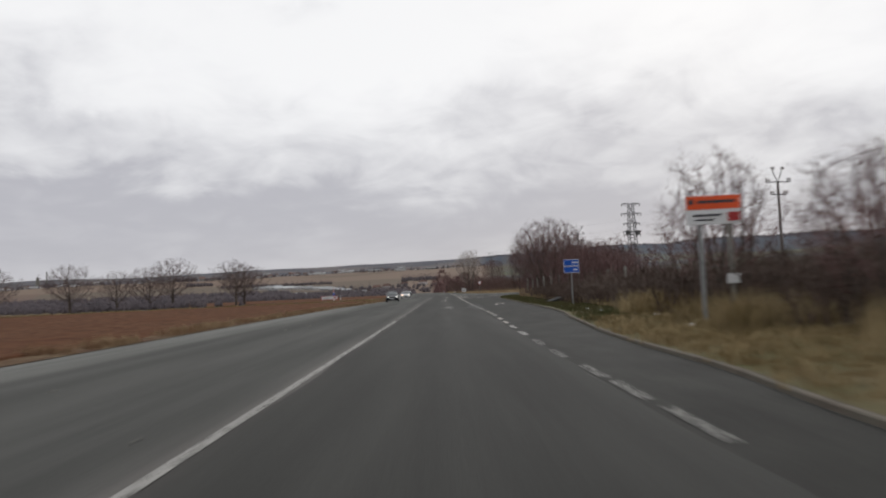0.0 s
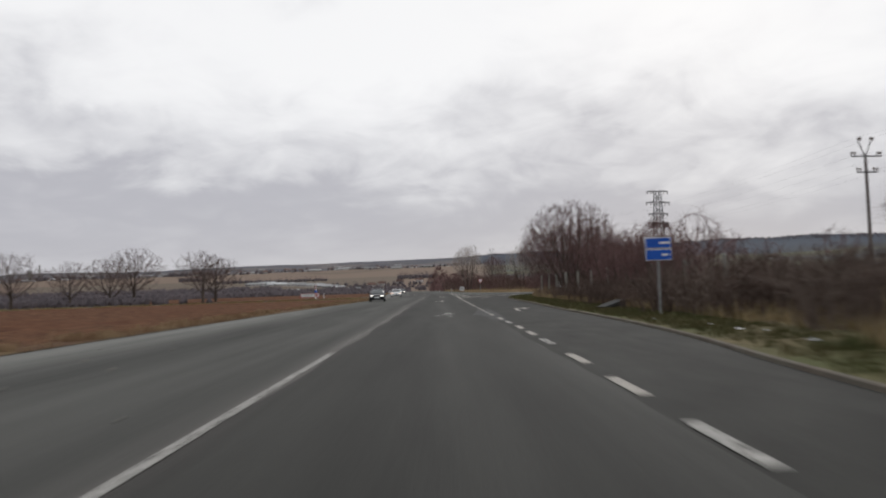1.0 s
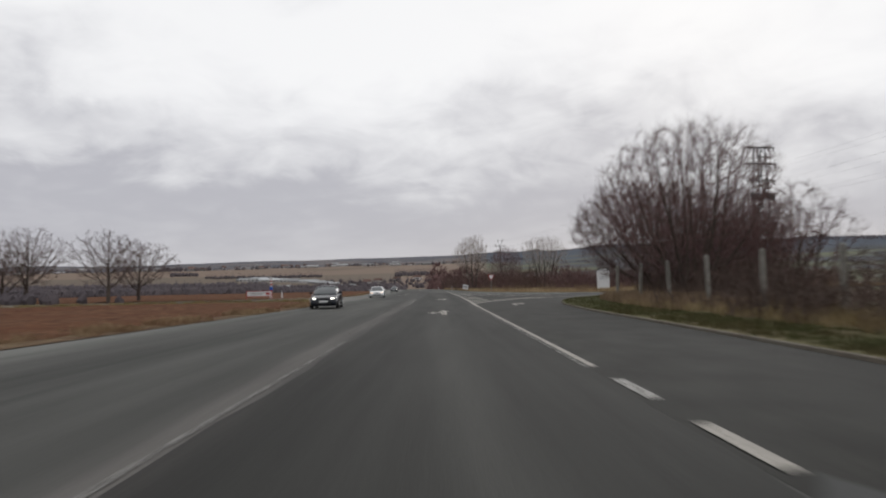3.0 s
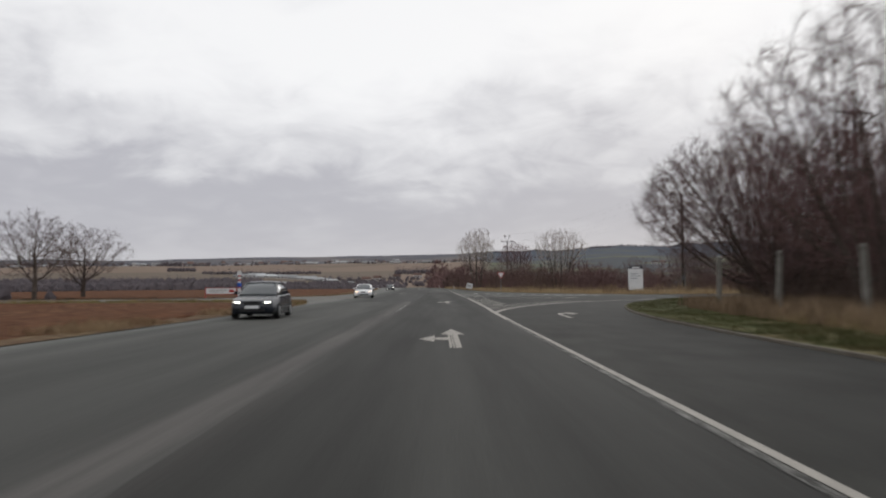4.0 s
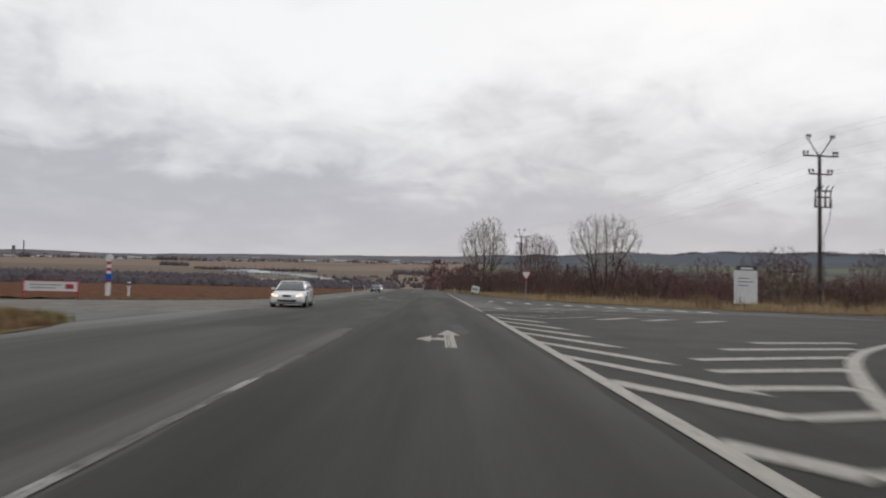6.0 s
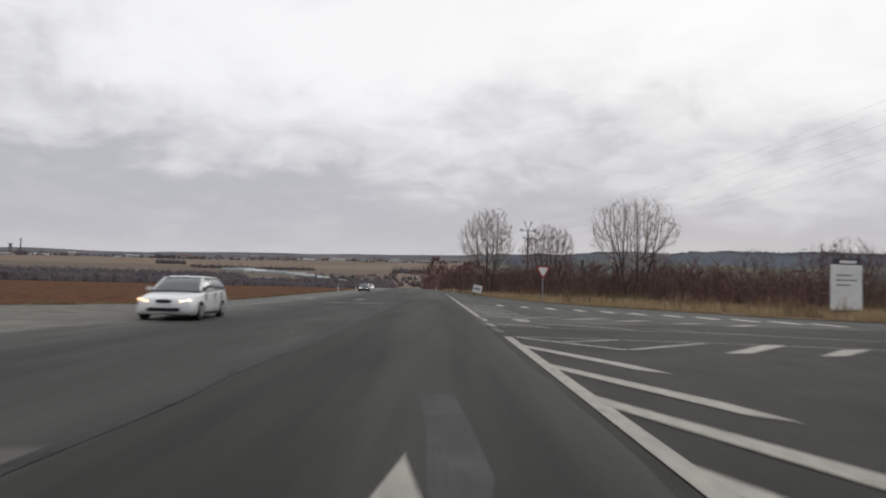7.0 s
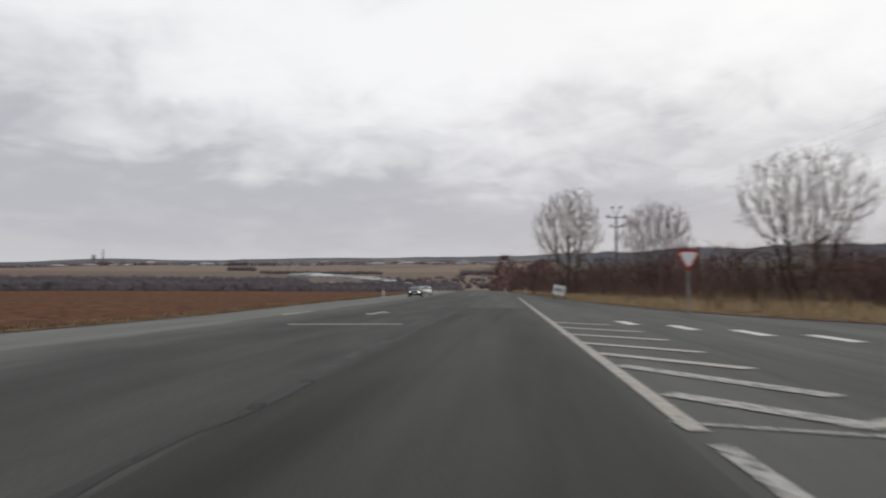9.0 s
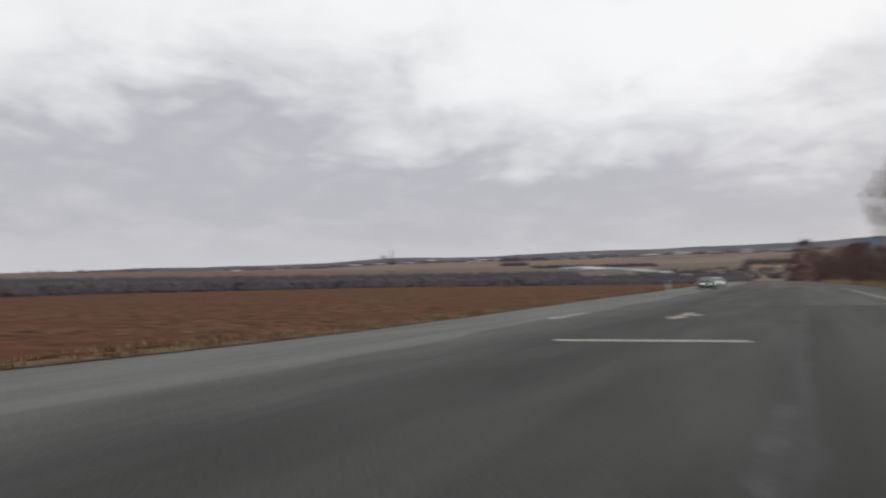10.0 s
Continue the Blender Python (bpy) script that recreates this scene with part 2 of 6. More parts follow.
KERB = mat("kerb_concrete", (0.15, 0.128, 0.105), (0.088, 0.078, 0.066), 3.0, 0.9, 0.01, 40, coarse=(0.13, 0.12, 0.10), coarse_scale=1.2)
SOIL = mat("ploughed_soil", (0.150, 0.078, 0.047), (0.058, 0.030, 0.019), 1.7, 0.97, 0.15, 3.5, coarse=(0.102, 0.048, 0.028), coarse_scale=0.12, spec=0.03, mottle=0.3)
VERGE = mat("verge_soil_grass", (0.150, 0.122, 0.068), (0.090, 0.078, 0.043), 1.6, 0.95, 0.05, 14, coarse=(0.084, 0.090, 0.040), coarse_scale=0.2)
VERGE_DRY = mat("dry_verge", (0.165, 0.118, 0.070), (0.095, 0.066, 0.040), 1.4, 0.95, 0.05, 14, coarse=(0.085, 0.046, 0.028), coarse_scale=0.7)
LITTER_FLOOR = mat("thicket_floor", (0.115, 0.085, 0.062), (0.068, 0.052, 0.038), 2.0, 0.95, 0.05, 12, coarse=(0.09, 0.07, 0.045), coarse_scale=0.4)
BARK = mat("dark_bark", (0.100, 0.080, 0.070), (0.060, 0.049, 0.043), 6.0, 0.9, 0.01, 30, island=0.2)
TWIG = mat("brown_twigs", (0.115, 0.084, 0.072), (0.066, 0.048, 0.042), 2.0, 0.9, island=0.2)
TWIG_FAR = mat("far_red_brown_twigs", (0.180, 0.120, 0.107), (0.118, 0.078, 0.070), 1.2, 0.9, coarse=(0.142, 0.104, 0.085), coarse_scale=0.12)
TWIG_PALE = mat("grey_tan_twigs", (0.36, 0.31, 0.27), (0.24, 0.205, 0.18), 2.0, 0.9, island=0.15)
TWIG_HEDGE = mat("hedge_twigs", (0.165, 0.128, 0.110), (0.098, 0.077, 0.067), 1.2, 0.9, island=0.25)
TWIG_DOME = mat("purple_brown_twigs", (0.168, 0.126, 0.117), (0.098, 0.073, 0.069), 2.0, 0.9)
TWIG_ROUND = mat("plum_brown_twigs", (0.160, 0.106, 0.104), (0.095, 0.063, 0.062), 2.0, 0.9)
TWIG_RED = mat("red_brown_twigs", (0.174, 0.108, 0.104), (0.102, 0.063, 0.061), 1.2, 0.9, island=0.25)
STRAW = mat("dry_grass", (0.36, 0.285, 0.165), (0.21, 0.162, 0.092), 1.5, 0.9, coarse=(0.20, 0.148, 0.075), coarse_scale=0.5)
STRAW_PALE = mat("pale_dry_grass", (0.45, 0.355, 0.22), (0.28, 0.215, 0.13), 1.0, 0.9, coarse=(0.33, 0.245, 0.14), coarse_scale=0.3)
GREEN_GRASS = mat("green_grass", (0.080, 0.086, 0.036), (0.050, 0.056, 0.025), 1.5, 0.9, coarse=(0.082, 0.070, 0.034), coarse_scale=0.5)
FIELD_GRASS = mat("field_edge_grass", (0.33, 0.245, 0.150), (0.19, 0.135, 0.082), 1.0, 0.9, coarse=(0.20, 0.125, 0.075), coarse_scale=0.4)
FARWOOD = mat("far_bare_wood", (0.112, 0.096, 0.102), (0.084, 0.074, 0.082), 0.05, 0.95)
CONCRETE = mat("weathered_concrete", (0.23, 0.22, 0.20), (0.15, 0.145, 0.13), 5.0, 0.9, 0.01, 40)
STEEL = mat("galvanised_steel", (0.30, 0.31, 0.31), (0.22, 0.225, 0.23), 8.0, 0.5, metal=0.6)
DARKSTEEL = mat("dark_steel", (0.075, 0.075, 0.078), (0.05, 0.05, 0.052), 6.0, 0.6)
POLEWOOD = mat("tarred_pole_wood", (0.055, 0.045, 0.040), (0.034, 0.028, 0.026), 5.0, 0.85, stretch=(1, 1, 0.1))
POLEGREY = mat("weathered_pole_wood", (0.135, 0.118, 0.112), (0.090, 0.078, 0.074), 5.0, 0.85, stretch=(1, 1, 0.1))
WHITE = mat("white_sheet_metal", (0.66, 0.67, 0.68), (0.58, 0.59, 0.60), 1.5, 0.5)
BLUE = mat("sign_blue", (0.010, 0.085, 0.42), (0.008, 0.07, 0.36), 2.0, 0.4)
RED = mat("sign_red", (0.36, 0.040, 0.038), (0.30, 0.03, 0.028), 3.0, 0.5)
ORANGE = mat("billboard_orange", (0.70, 0.095, 0.025), (0.62, 0.08, 0.02), 1.0, 0.6)
DARKPRINT = mat("dark_print", (0.05, 0.05, 0.06), (0.04, 0.04, 0.05), 5.0, 0.6)
INSULATOR = mat("glazed_insulator", (0.10, 0.075, 0.065), (0.08, 0.06, 0.05), 9.0, 0.3)


def ground_material():
    m = mat("land", (0.145, 0.108, 0.073), (0.100, 0.076, 0.052), 0.25, 0.95, coarse=(0.115, 0.092, 0.060), coarse_scale=0.02)
    nt = m.node_tree
    N, L = nt.nodes.new, nt.links.new
    p = nt.nodes["Principled BSDF"]
    near = p.inputs["Base Color"].links[0].from_socket
    geo = N("ShaderNodeNewGeometry")
    dist = N("ShaderNodeVectorMath")
    dist.operation = "DISTANCE"
    dist.inputs[1].default_value = (0, 100, 0)
    L(geo.outputs["Position"], dist.inputs[0])

    def step(lo, hi):
        r = N("ShaderNodeMapRange")
        r.inputs["From Min"].default_value, r.inputs["From Max"].default_value = lo, hi
        L(dist.outputs["Value"], r.inputs["Value"])
        return r.outputs["Result"]

    def mix(f, a, b):
        n = N("ShaderNodeMix")
        n.data_type = "RGBA"
        L(f, n.inputs["Factor"])
        L(a, n.inputs["A"])
        L(b, n.inputs["B"])
        return n.outputs["Result"]

    # big farm fields: one tone for each cell
    cell = N("ShaderNodeTexVoronoi")
    cell.inputs["Scale"].default_value = 0.0016
    mp = N("ShaderNodeMapping")
    mp.inputs["Scale"].default_value = (0.7, 1.3, 0)
    L(geo.outputs["Position"], mp.inputs["Vector"])
    L(mp.outputs[0], cell.inputs["Vector"])
    tone = N("ShaderNodeValToRGB")
    tone.color_ramp.interpolation = "CONSTANT"
    for i, (pos, c) in enumerate([(0.0, (0.176, 0.130, 0.102)), (0.55, (0.158, 0.119, 0.094)), (0.8, (0.130, 0.104, 0.082)), (0.9, (0.142, 0.101, 0.081))]):
        e = tone.color_ramp.elements[i] if i < 2 else tone.color_ramp.elements.new(pos)
        e.position, e.color = pos, (*c, 1)
    chan = N("ShaderNodeSeparateColor")
    L(cell.outputs["Color"], chan.inputs[0])
    L(chan.outputs[0], tone.inputs[0])
    # far wooded ridges, with distance haze painted in as a paler mauve-grey
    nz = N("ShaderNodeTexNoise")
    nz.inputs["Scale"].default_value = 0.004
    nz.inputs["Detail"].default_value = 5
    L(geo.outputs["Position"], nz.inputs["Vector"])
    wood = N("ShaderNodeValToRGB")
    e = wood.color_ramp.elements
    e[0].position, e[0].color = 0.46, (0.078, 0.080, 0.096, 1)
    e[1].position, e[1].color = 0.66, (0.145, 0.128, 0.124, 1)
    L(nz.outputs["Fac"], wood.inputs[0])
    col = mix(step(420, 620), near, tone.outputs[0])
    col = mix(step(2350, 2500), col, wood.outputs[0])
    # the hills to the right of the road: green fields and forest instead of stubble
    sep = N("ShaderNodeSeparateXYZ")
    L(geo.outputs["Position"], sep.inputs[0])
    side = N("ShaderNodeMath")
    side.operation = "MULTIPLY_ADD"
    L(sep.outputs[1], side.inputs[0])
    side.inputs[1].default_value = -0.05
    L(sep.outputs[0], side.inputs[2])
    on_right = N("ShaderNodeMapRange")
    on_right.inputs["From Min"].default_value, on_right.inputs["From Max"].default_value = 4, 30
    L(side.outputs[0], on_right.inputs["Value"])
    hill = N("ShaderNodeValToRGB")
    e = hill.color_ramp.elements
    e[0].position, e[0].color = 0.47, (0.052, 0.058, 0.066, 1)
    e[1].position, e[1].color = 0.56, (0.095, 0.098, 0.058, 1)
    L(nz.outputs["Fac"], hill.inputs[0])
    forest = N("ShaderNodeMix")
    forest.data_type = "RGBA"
    # blue-grey forest tone: the haze of distance is put into the colour
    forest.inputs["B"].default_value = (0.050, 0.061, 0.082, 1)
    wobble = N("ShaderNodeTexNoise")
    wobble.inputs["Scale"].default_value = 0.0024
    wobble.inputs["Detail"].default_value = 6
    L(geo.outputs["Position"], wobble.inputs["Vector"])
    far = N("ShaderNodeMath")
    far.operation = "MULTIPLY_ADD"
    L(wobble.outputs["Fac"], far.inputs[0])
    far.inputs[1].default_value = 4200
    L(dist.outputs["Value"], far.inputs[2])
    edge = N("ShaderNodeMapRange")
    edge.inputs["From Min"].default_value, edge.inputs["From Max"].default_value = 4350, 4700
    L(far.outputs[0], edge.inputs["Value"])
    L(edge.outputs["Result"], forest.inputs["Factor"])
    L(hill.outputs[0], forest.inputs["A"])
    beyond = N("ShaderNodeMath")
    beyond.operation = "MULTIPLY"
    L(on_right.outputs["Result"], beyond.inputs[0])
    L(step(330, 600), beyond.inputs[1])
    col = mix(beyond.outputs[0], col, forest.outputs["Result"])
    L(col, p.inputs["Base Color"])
    return m


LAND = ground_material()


# ---- mesh helpers ----
def part(name, bm, material, parent=None, label="", smooth=False):
    """Links a bmesh as one mesh object under a thing."""
    me = bpy.data.meshes.new(name)
    bm.to_mesh(me)
    bm.free()
    if smooth:
        me.shade_smooth()
    me.materials.append(material)
    ob = new(name, me)
    if parent is not None:
        ob.parent = parent
    if label:
        tagged(ob, label)
    return ob


def mesh_of(name, verts, faces, material, smooth=False):
    me = bpy.data.meshes.new(name)
    me.from_pydata([tuple(v) for v in verts], [], faces)
    if smooth:
        me.shade_smooth()
    me.materials.append(material)
    return me


def thing(name, label, category, m=None, group="", kind=""):
    ob = new(name)
    ob.empty_display_size = 0.2
    if m is not None:
        ob.matrix_basis = m
    return tagged(ob, label, category, group, kind)


def box(bm, cx, cy, cz, sx, sy, sz, rot=None, bevel=0.0):
    m = Matrix.Translation((cx, cy, cz)) @ (rot or Matrix()) @ Matrix.Diagonal((sx, sy, sz, 1))
    made = bmesh.ops.create_cube(bm, size=1.0, matrix=m)["verts"]
    if bevel:
        edges = {e for v in made for e in v.link_edges}
        bmesh.ops.bevel(bm, geom=list(edges), offset=bevel, segments=2, affect="EDGES")


def rod(bm, a, b, r0, r1=None, sides=8, caps=True):
    """A tapered rod from a to b."""
    a, b = Vector(a), Vector(b)
    d = b - a
    q = d.to_track_quat("Z", "Y").to_matrix().to_4x4()
    bmesh.ops.create_cone(bm, cap_ends=caps, segments=sides, radius1=r0, radius2=r0 if r1 is None else r1, depth=d.length, matrix=Matrix.Translation((a + b) / 2) @ q)


def flat_poly(name, pts, z, material, parent=None, label=""):
    bm = bmesh.new()
    f = bm.faces.new([bm.verts.new((x, y, z)) for x, y in pts])
    if f.normal.z < 0:
        f.normal_flip()
    bm.normal_update()
    if bm.faces[:][0].normal.z < 0:
        bmesh.ops.reverse_faces(bm, faces=bm.faces[:])
    bmesh.ops.triangulate(bm, faces=bm.faces[:])
    return part(name, bm, material, parent, label)


def ribbon(name, pts, width, z, material, parent=None, jitter=0.0, rng=None):
    """A flat strip of paint or filler along a line."""
    rng = rng or random.Random(3)
    verts, faces = [], []
    P = [Vector((x, y)) for x, y in pts]
    for i, p in enumerate(P):
        d = (P[min(i + 1, len(P) - 1)] - P[max(i - 1, 0)]).normalized()
        n = Vector((d.y, -d.x))
        o = n * rng.uniform(-jitter, jitter)
        w = width / 2 * (1 + rng.uniform(-0.5, 0.5) * (1 if jitter else 0))
        for s in (-1, 1):
            q = p + n * s * w + o
            verts.append((q.x, q.y, z))
        if i:
            k = 2 * i
            faces.append((k - 2, k - 1, k + 1, k))
    ob = new(name, mesh_of(name, verts, faces, material))
    if parent is not None:
        ob.parent = parent
    return ob


def lerp_line(pts, y):
    for (x0, y0), (x1, y1) in zip(pts, pts[1:]):
        if y0 <= y <= y1:
            return x0 + (x1 - x0) * (y - y0) / max(y1 - y0, 1e-6)
    return pts[0][0] if y < pts[0][1] else pts[-1][0]


def smooth_line(pts, n=6):
    """Catmull-Rom through the plan points."""
    out = []
    P = [Vector(p) for p in pts]
    for i in range(len(P) - 1):
        a, b, c, d = P[max(i - 1, 0)], P[i], P[i + 1], P[min(i + 2, len(P) - 1)]
        for k in range(n):
            t = k / n
            q = 0.5 * (2 * b + (c - a) * t + (2 * a - 5 * b + 4 * c - d) * t * t + (3 * b - a - 3 * c + d) * t ** 3)
            out.append((q.x, q.y))
    out.append(tuple(P[-1]))
    return out


# ---- land: one sheet to the horizon ----
def skyline(az):
    return float(np.interp(az, [-180, -60, -44, -30, -8, 4, 12, 20, 30, 60, 180], [1.5, 1.0, 1.2, 1.80, 2.2, 2.45, 2.8, 2.85, 2.72, 2.6, 1.9]))


def land_height(x, y):
    dx, dy = x, y - 100
    r = math.hypot(dx, dy)
    az = math.degrees(math.atan2(dx, dy))
    top = skyline(az)
    if 2 < az < 80:
        top += 0.35 * noise.noise(Vector((az * 0.16, 3.1, 0))) + 0.12 * noise.noise(Vector((az * 0.6, 8.1, 0)))
    radii = [0, 150, 300, 420, 620, 900, 1300, 2200, 3000, 3700, 4600]
    z = [-0.06, -0.06, -1.6, -2.6, 0.4] + [rr * math.tan(radians(el)) + 1.2 for rr, el in ((900, 0.62), (1300, 1.05), (2200, 0.70 * top), (3000, 0.86 * top), (3700, top), (4600, top * 0.98))]
    h = float(np.interp(r, radii, z))
    if r > 600:
        h += (noise.noise(Vector((x, y, 0)) * 0.0016) * 14 + noise.noise(Vector((x, y, 7)) * 0.006) * 4) * min(1, (r - 600) / 1800)
    return h


def build_land():
    radii = [15, 40, 80, 115, 150, 190, 240, 300, 360, 420, 500, 620, 750, 900, 1100, 1300, 1600, 1900, 2200, 2400, 2600, 2800, 3000, 3250, 3500, 3700, 3900, 4200, 4600]
    n = 288
    verts, faces = [(0, 100, -0.06)], []
    for r in radii:
        for k in range(n):
            a = 2 * math.pi * k / n
            x, y = r * math.sin(a), 100 + r * math.cos(a)
            verts.append((x, y, land_height(x, y)))
    for k in range(n):
        faces.append((0, 1 + (k + 1) % n, 1 + k))
        for i in range(len(radii) - 1):
            a, b = 1 + i * n + k, 1 + i * n + (k + 1) % n
            faces.append((a, b, b + n, a + n))
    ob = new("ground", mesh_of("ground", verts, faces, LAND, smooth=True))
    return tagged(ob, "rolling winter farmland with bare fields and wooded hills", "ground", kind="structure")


build_land()

# ---- road surfaces ----
KERB_LINE = smooth_line([(3.72, -45), (3.72, -30), (3.72, -16), (3.6, -6), (3.5, 1), (3.5, 6.2), (3.81, 10.2), (3.84, 13.2), (3.86, 15.4), (3.98, 18.5), (4.27, 22.4), (4.54, 25.6), (4.81, 29), (5.26, 33), (5.6, 38), (5.8, 45), (5.9, 55), (6.06, 61), (6.25, 68), (6.45, 78), (6.6, 87), (6.9, 93.5), (7.3, 98.6), (8.05, 103.8), (8.85, 107.8), (9.75, 111.4), (11.0, 115.1), (12.8, 118.8), (16.2, 125.6), (20.5, 130.6), (28, 134), (38, 137), (54, 141), (72, 144.5), (90, 148)], 5)
FAR_LINE = smooth_line([(90, 163), (72, 159.5), (56, 156.3), (43, 153.6), (32, 151.5), (25, 152.5), (18.8, 157.3), (16, 163), (13.4, 171), (10.2, 181), (8.2, 195), (6.8, 215), (5.6, 240), (3.4, 285), (-1.0, 350), (-8, 430)], 5)
LEFT_NEAR = smooth_line([(-9.9, -45), (-9.9, -20), (-9.9, 0), (-9.9, 20), (-10.1, 40), (-9.9, 66), (-9.0, 95), (-8.8, 112), (-9.2, 122), (-11.2, 127.6), (-15, 130.4), (-22, 130.6), (-36, 128.5), (-60, 124), (-90, 118), (-120, 112)], 5)
LEFT_FAR = smooth_line([(-120, 122), (-90, 128), (-60, 134), (-38, 139), (-26, 145), (-18.5, 150), (-14.4, 156), (-12.9, 163), (-12.7, 175), (-14.0, 200), (-15.5, 240), (-18, 285), (-23, 350), (-31, 430)], 5)


def build_road():
    pts = KERB_LINE + FAR_LINE + LEFT_FAR[::-1] + LEFT_NEAR[::-1]
    road = tagged(flat_poly("road", pts, 0.0, ASPHALT_OLD), "worn grey asphalt main road with wide junction", "road", kind="structure")
    # the lane that was surfaced anew, darker, with the turning lane beside it
    right = [(2.02 + 0.04 * math.sin(y * 0.5) + 0.03 * math.sin(y * 1.7), y) for y in np.arange(-45, 190, 1.5)]
    left = [(-2.12 + 0.05 * math.sin(y * 0.7) + 0.04 * math.sin(y * 2.1), y) for y in np.arange(-45, 190, 1.5)]
    lane = flat_poly("resurfaced_lane", left + right[::-1], 0.004, ASPHALT_NEW, road, "darker resurfaced asphalt lane")
    turn = [(x - 0.02, y) for x, y in KERB_LINE if y < 131]
    inner = [(2.0 + 0.03 * math.sin(y), y) for y in np.arange(-45, 146, 3)]
    flat_poly("turning_lane", turn + [(24, 140), (18, 147), (9, 148)] + inner[::-1], 0.002, ASPHALT_MID, road, "mid-grey asphalt of the turning lane")
    flat_poly("asphalt_patch", [(1.95, 58.5), (2.3, 59.2), (2.62, 58.2), (2.55, 50), (2.36, 44.6), (2.12, 44.3), (2.03, 45.6), (1.84, 46.5), (1.87, 48.2), (1.70, 50.1), (1.36, 50.7), (1.5, 52.6), (1.72, 55)], 0.008, ASPHALT_PATCH, road, "pale asphalt repair patch")
    flat_poly("asphalt_patch", [(0.35, 129), (0.75, 129), (0.86, 127.2), (0.94, 125.4), (0.82, 124.4), (0.6, 124.2), (0.5, 125.2), (0.47, 127)], 0.008, ASPHALT_PATCH, road, "pale asphalt repair patch")
    a = [p for p in KERB_LINE if p[0] > 22]
    b = [p for p in FAR_LINE if p[0] > 22 and p[1] < 170]
    flat_poly("side_road_surface", [(x - 0.05, y + 0.05) for x, y in a] + b, 0.006, ASPHALT_SIDE, road, "grey asphalt of the side road")
    mouth = smooth_line([(-8.6, 139.5), (-7.7, 144), (-8.6, 150.5), (-10.6, 155), (-13.6, 156.5), (-18.2, 150.3), (-25.6, 145.2), (-37.5, 139.4), (-60, 134.3), (-60, 124.6), (-36, 129.2), (-22, 131.2), (-15, 131), (-11.5, 133), (-8.6, 139.5)], 4)
    flat_poly("dusty_surface", [(x + 0.2 * math.sin(y * 2.1 + x), y + 0.15 * math.sin(x * 1.7)) for x, y in mouth[:-1]], 0.006, ASPHALT_DUSTY, road, "dusty tan-grey asphalt in the mouth of the farm road")
    rng = random.Random(5)
    inner = [(-2.06 + 0.06 * math.sin(y * 0.9) + 0.04 * math.sin(y * 2.3), y) for y in np.arange(126, 252, 2.0)]
    outer = [(-8.7 - 0.02 * (y - 140) + 0.18 * math.sin(y * 0.35) + 0.1 * math.sin(y * 1.1), y) for y in np.arange(126, 252, 2.0)]
    flat_poly("oncoming_lane", outer + inner[::-1], 0.005, ASPHALT_ONCOMING, road, "mid-grey asphalt of the oncoming lanes")
    ribbon("seam", [(-2.16 + rng.uniform(-0.05, 0.05), y) for y in np.arange(118, 185, 1.1)], 0.17, 0.010, CRACK, road, 0.03, rng)
    ribbon("asphalt_patch", [(-2.32 + 0.05 * math.sin(y * 1.3), y) for y in np.arange(154.5, 161.5, 0.5)], 0.24, 0.0115, ASPHALT_PATCH, road, 0.02, rng)
    return road


ROAD = build_road()

# ---- painted markings ----
Z = 0.0122
MARKS = thing("road_markings", "worn white painted lane lines, arrows and hatching", "road marking", kind="structure")


LIFT = [0.0]


def lift():
    LIFT[0] += 0.00002
    return Z + LIFT[0]


def dash(name, a, b, w=0.15, material=None):
    return ribbon(name, [a, ((a[0] + b[0]) / 2, (a[1] + b[1]) / 2), b], w, lift(), material or PAINT, MARKS)


def shape(name, pts, material=None):
    return flat_poly(name, pts, lift(), material or PAINT, MARKS)


def ahead_left_arrow(x, y, material, shaft=None, branch=None):
    """A straight arrow with a branch to the left; x, y is its tip."""
    shape("arrow_head", [(x, y), (x - 0.29, y - 2.2), (x + 0.29, y - 2.2)], material)
    for x0, x1 in ((-0.11, -0.055), (-0.04, 0.0), (0.012, 0.13)):
        shape("arrow_shaft", [(x + x0, y - 2.2), (x + x0, y - 6.0), (x + x1, y - 6.0), (x + x1, y - 2.2)], shaft or material)
    shape("arrow_branch", [(x - 0.11, y - 3.2), (x - 0.42, y - 3.3), (x - 0.42, y - 2.5), (x - 0.76, y - 3.65), (x - 0.42, y - 4.5), (x - 0.42, y - 3.85), (x - 0.11, y - 4.0)], branch or material)


def right_arrow(x, y, material=None):
    """An arrow that bends to the right; x, y is its foot."""
    shape("turn_arrow", [(x - 0.07, y), (x + 0.09, y), (x + 0.16, y + 2.6), (x + 0.30, y + 3.55), (x + 0.56, y + 3.7), (x + 0.52, y + 2.75), (x + 0.98, y + 3.95), (x + 0.64, y + 5.1), (x + 0.60, y + 4.35), (x + 0.22, y + 4.2), (x + 0.03, y + 3.2)], material)


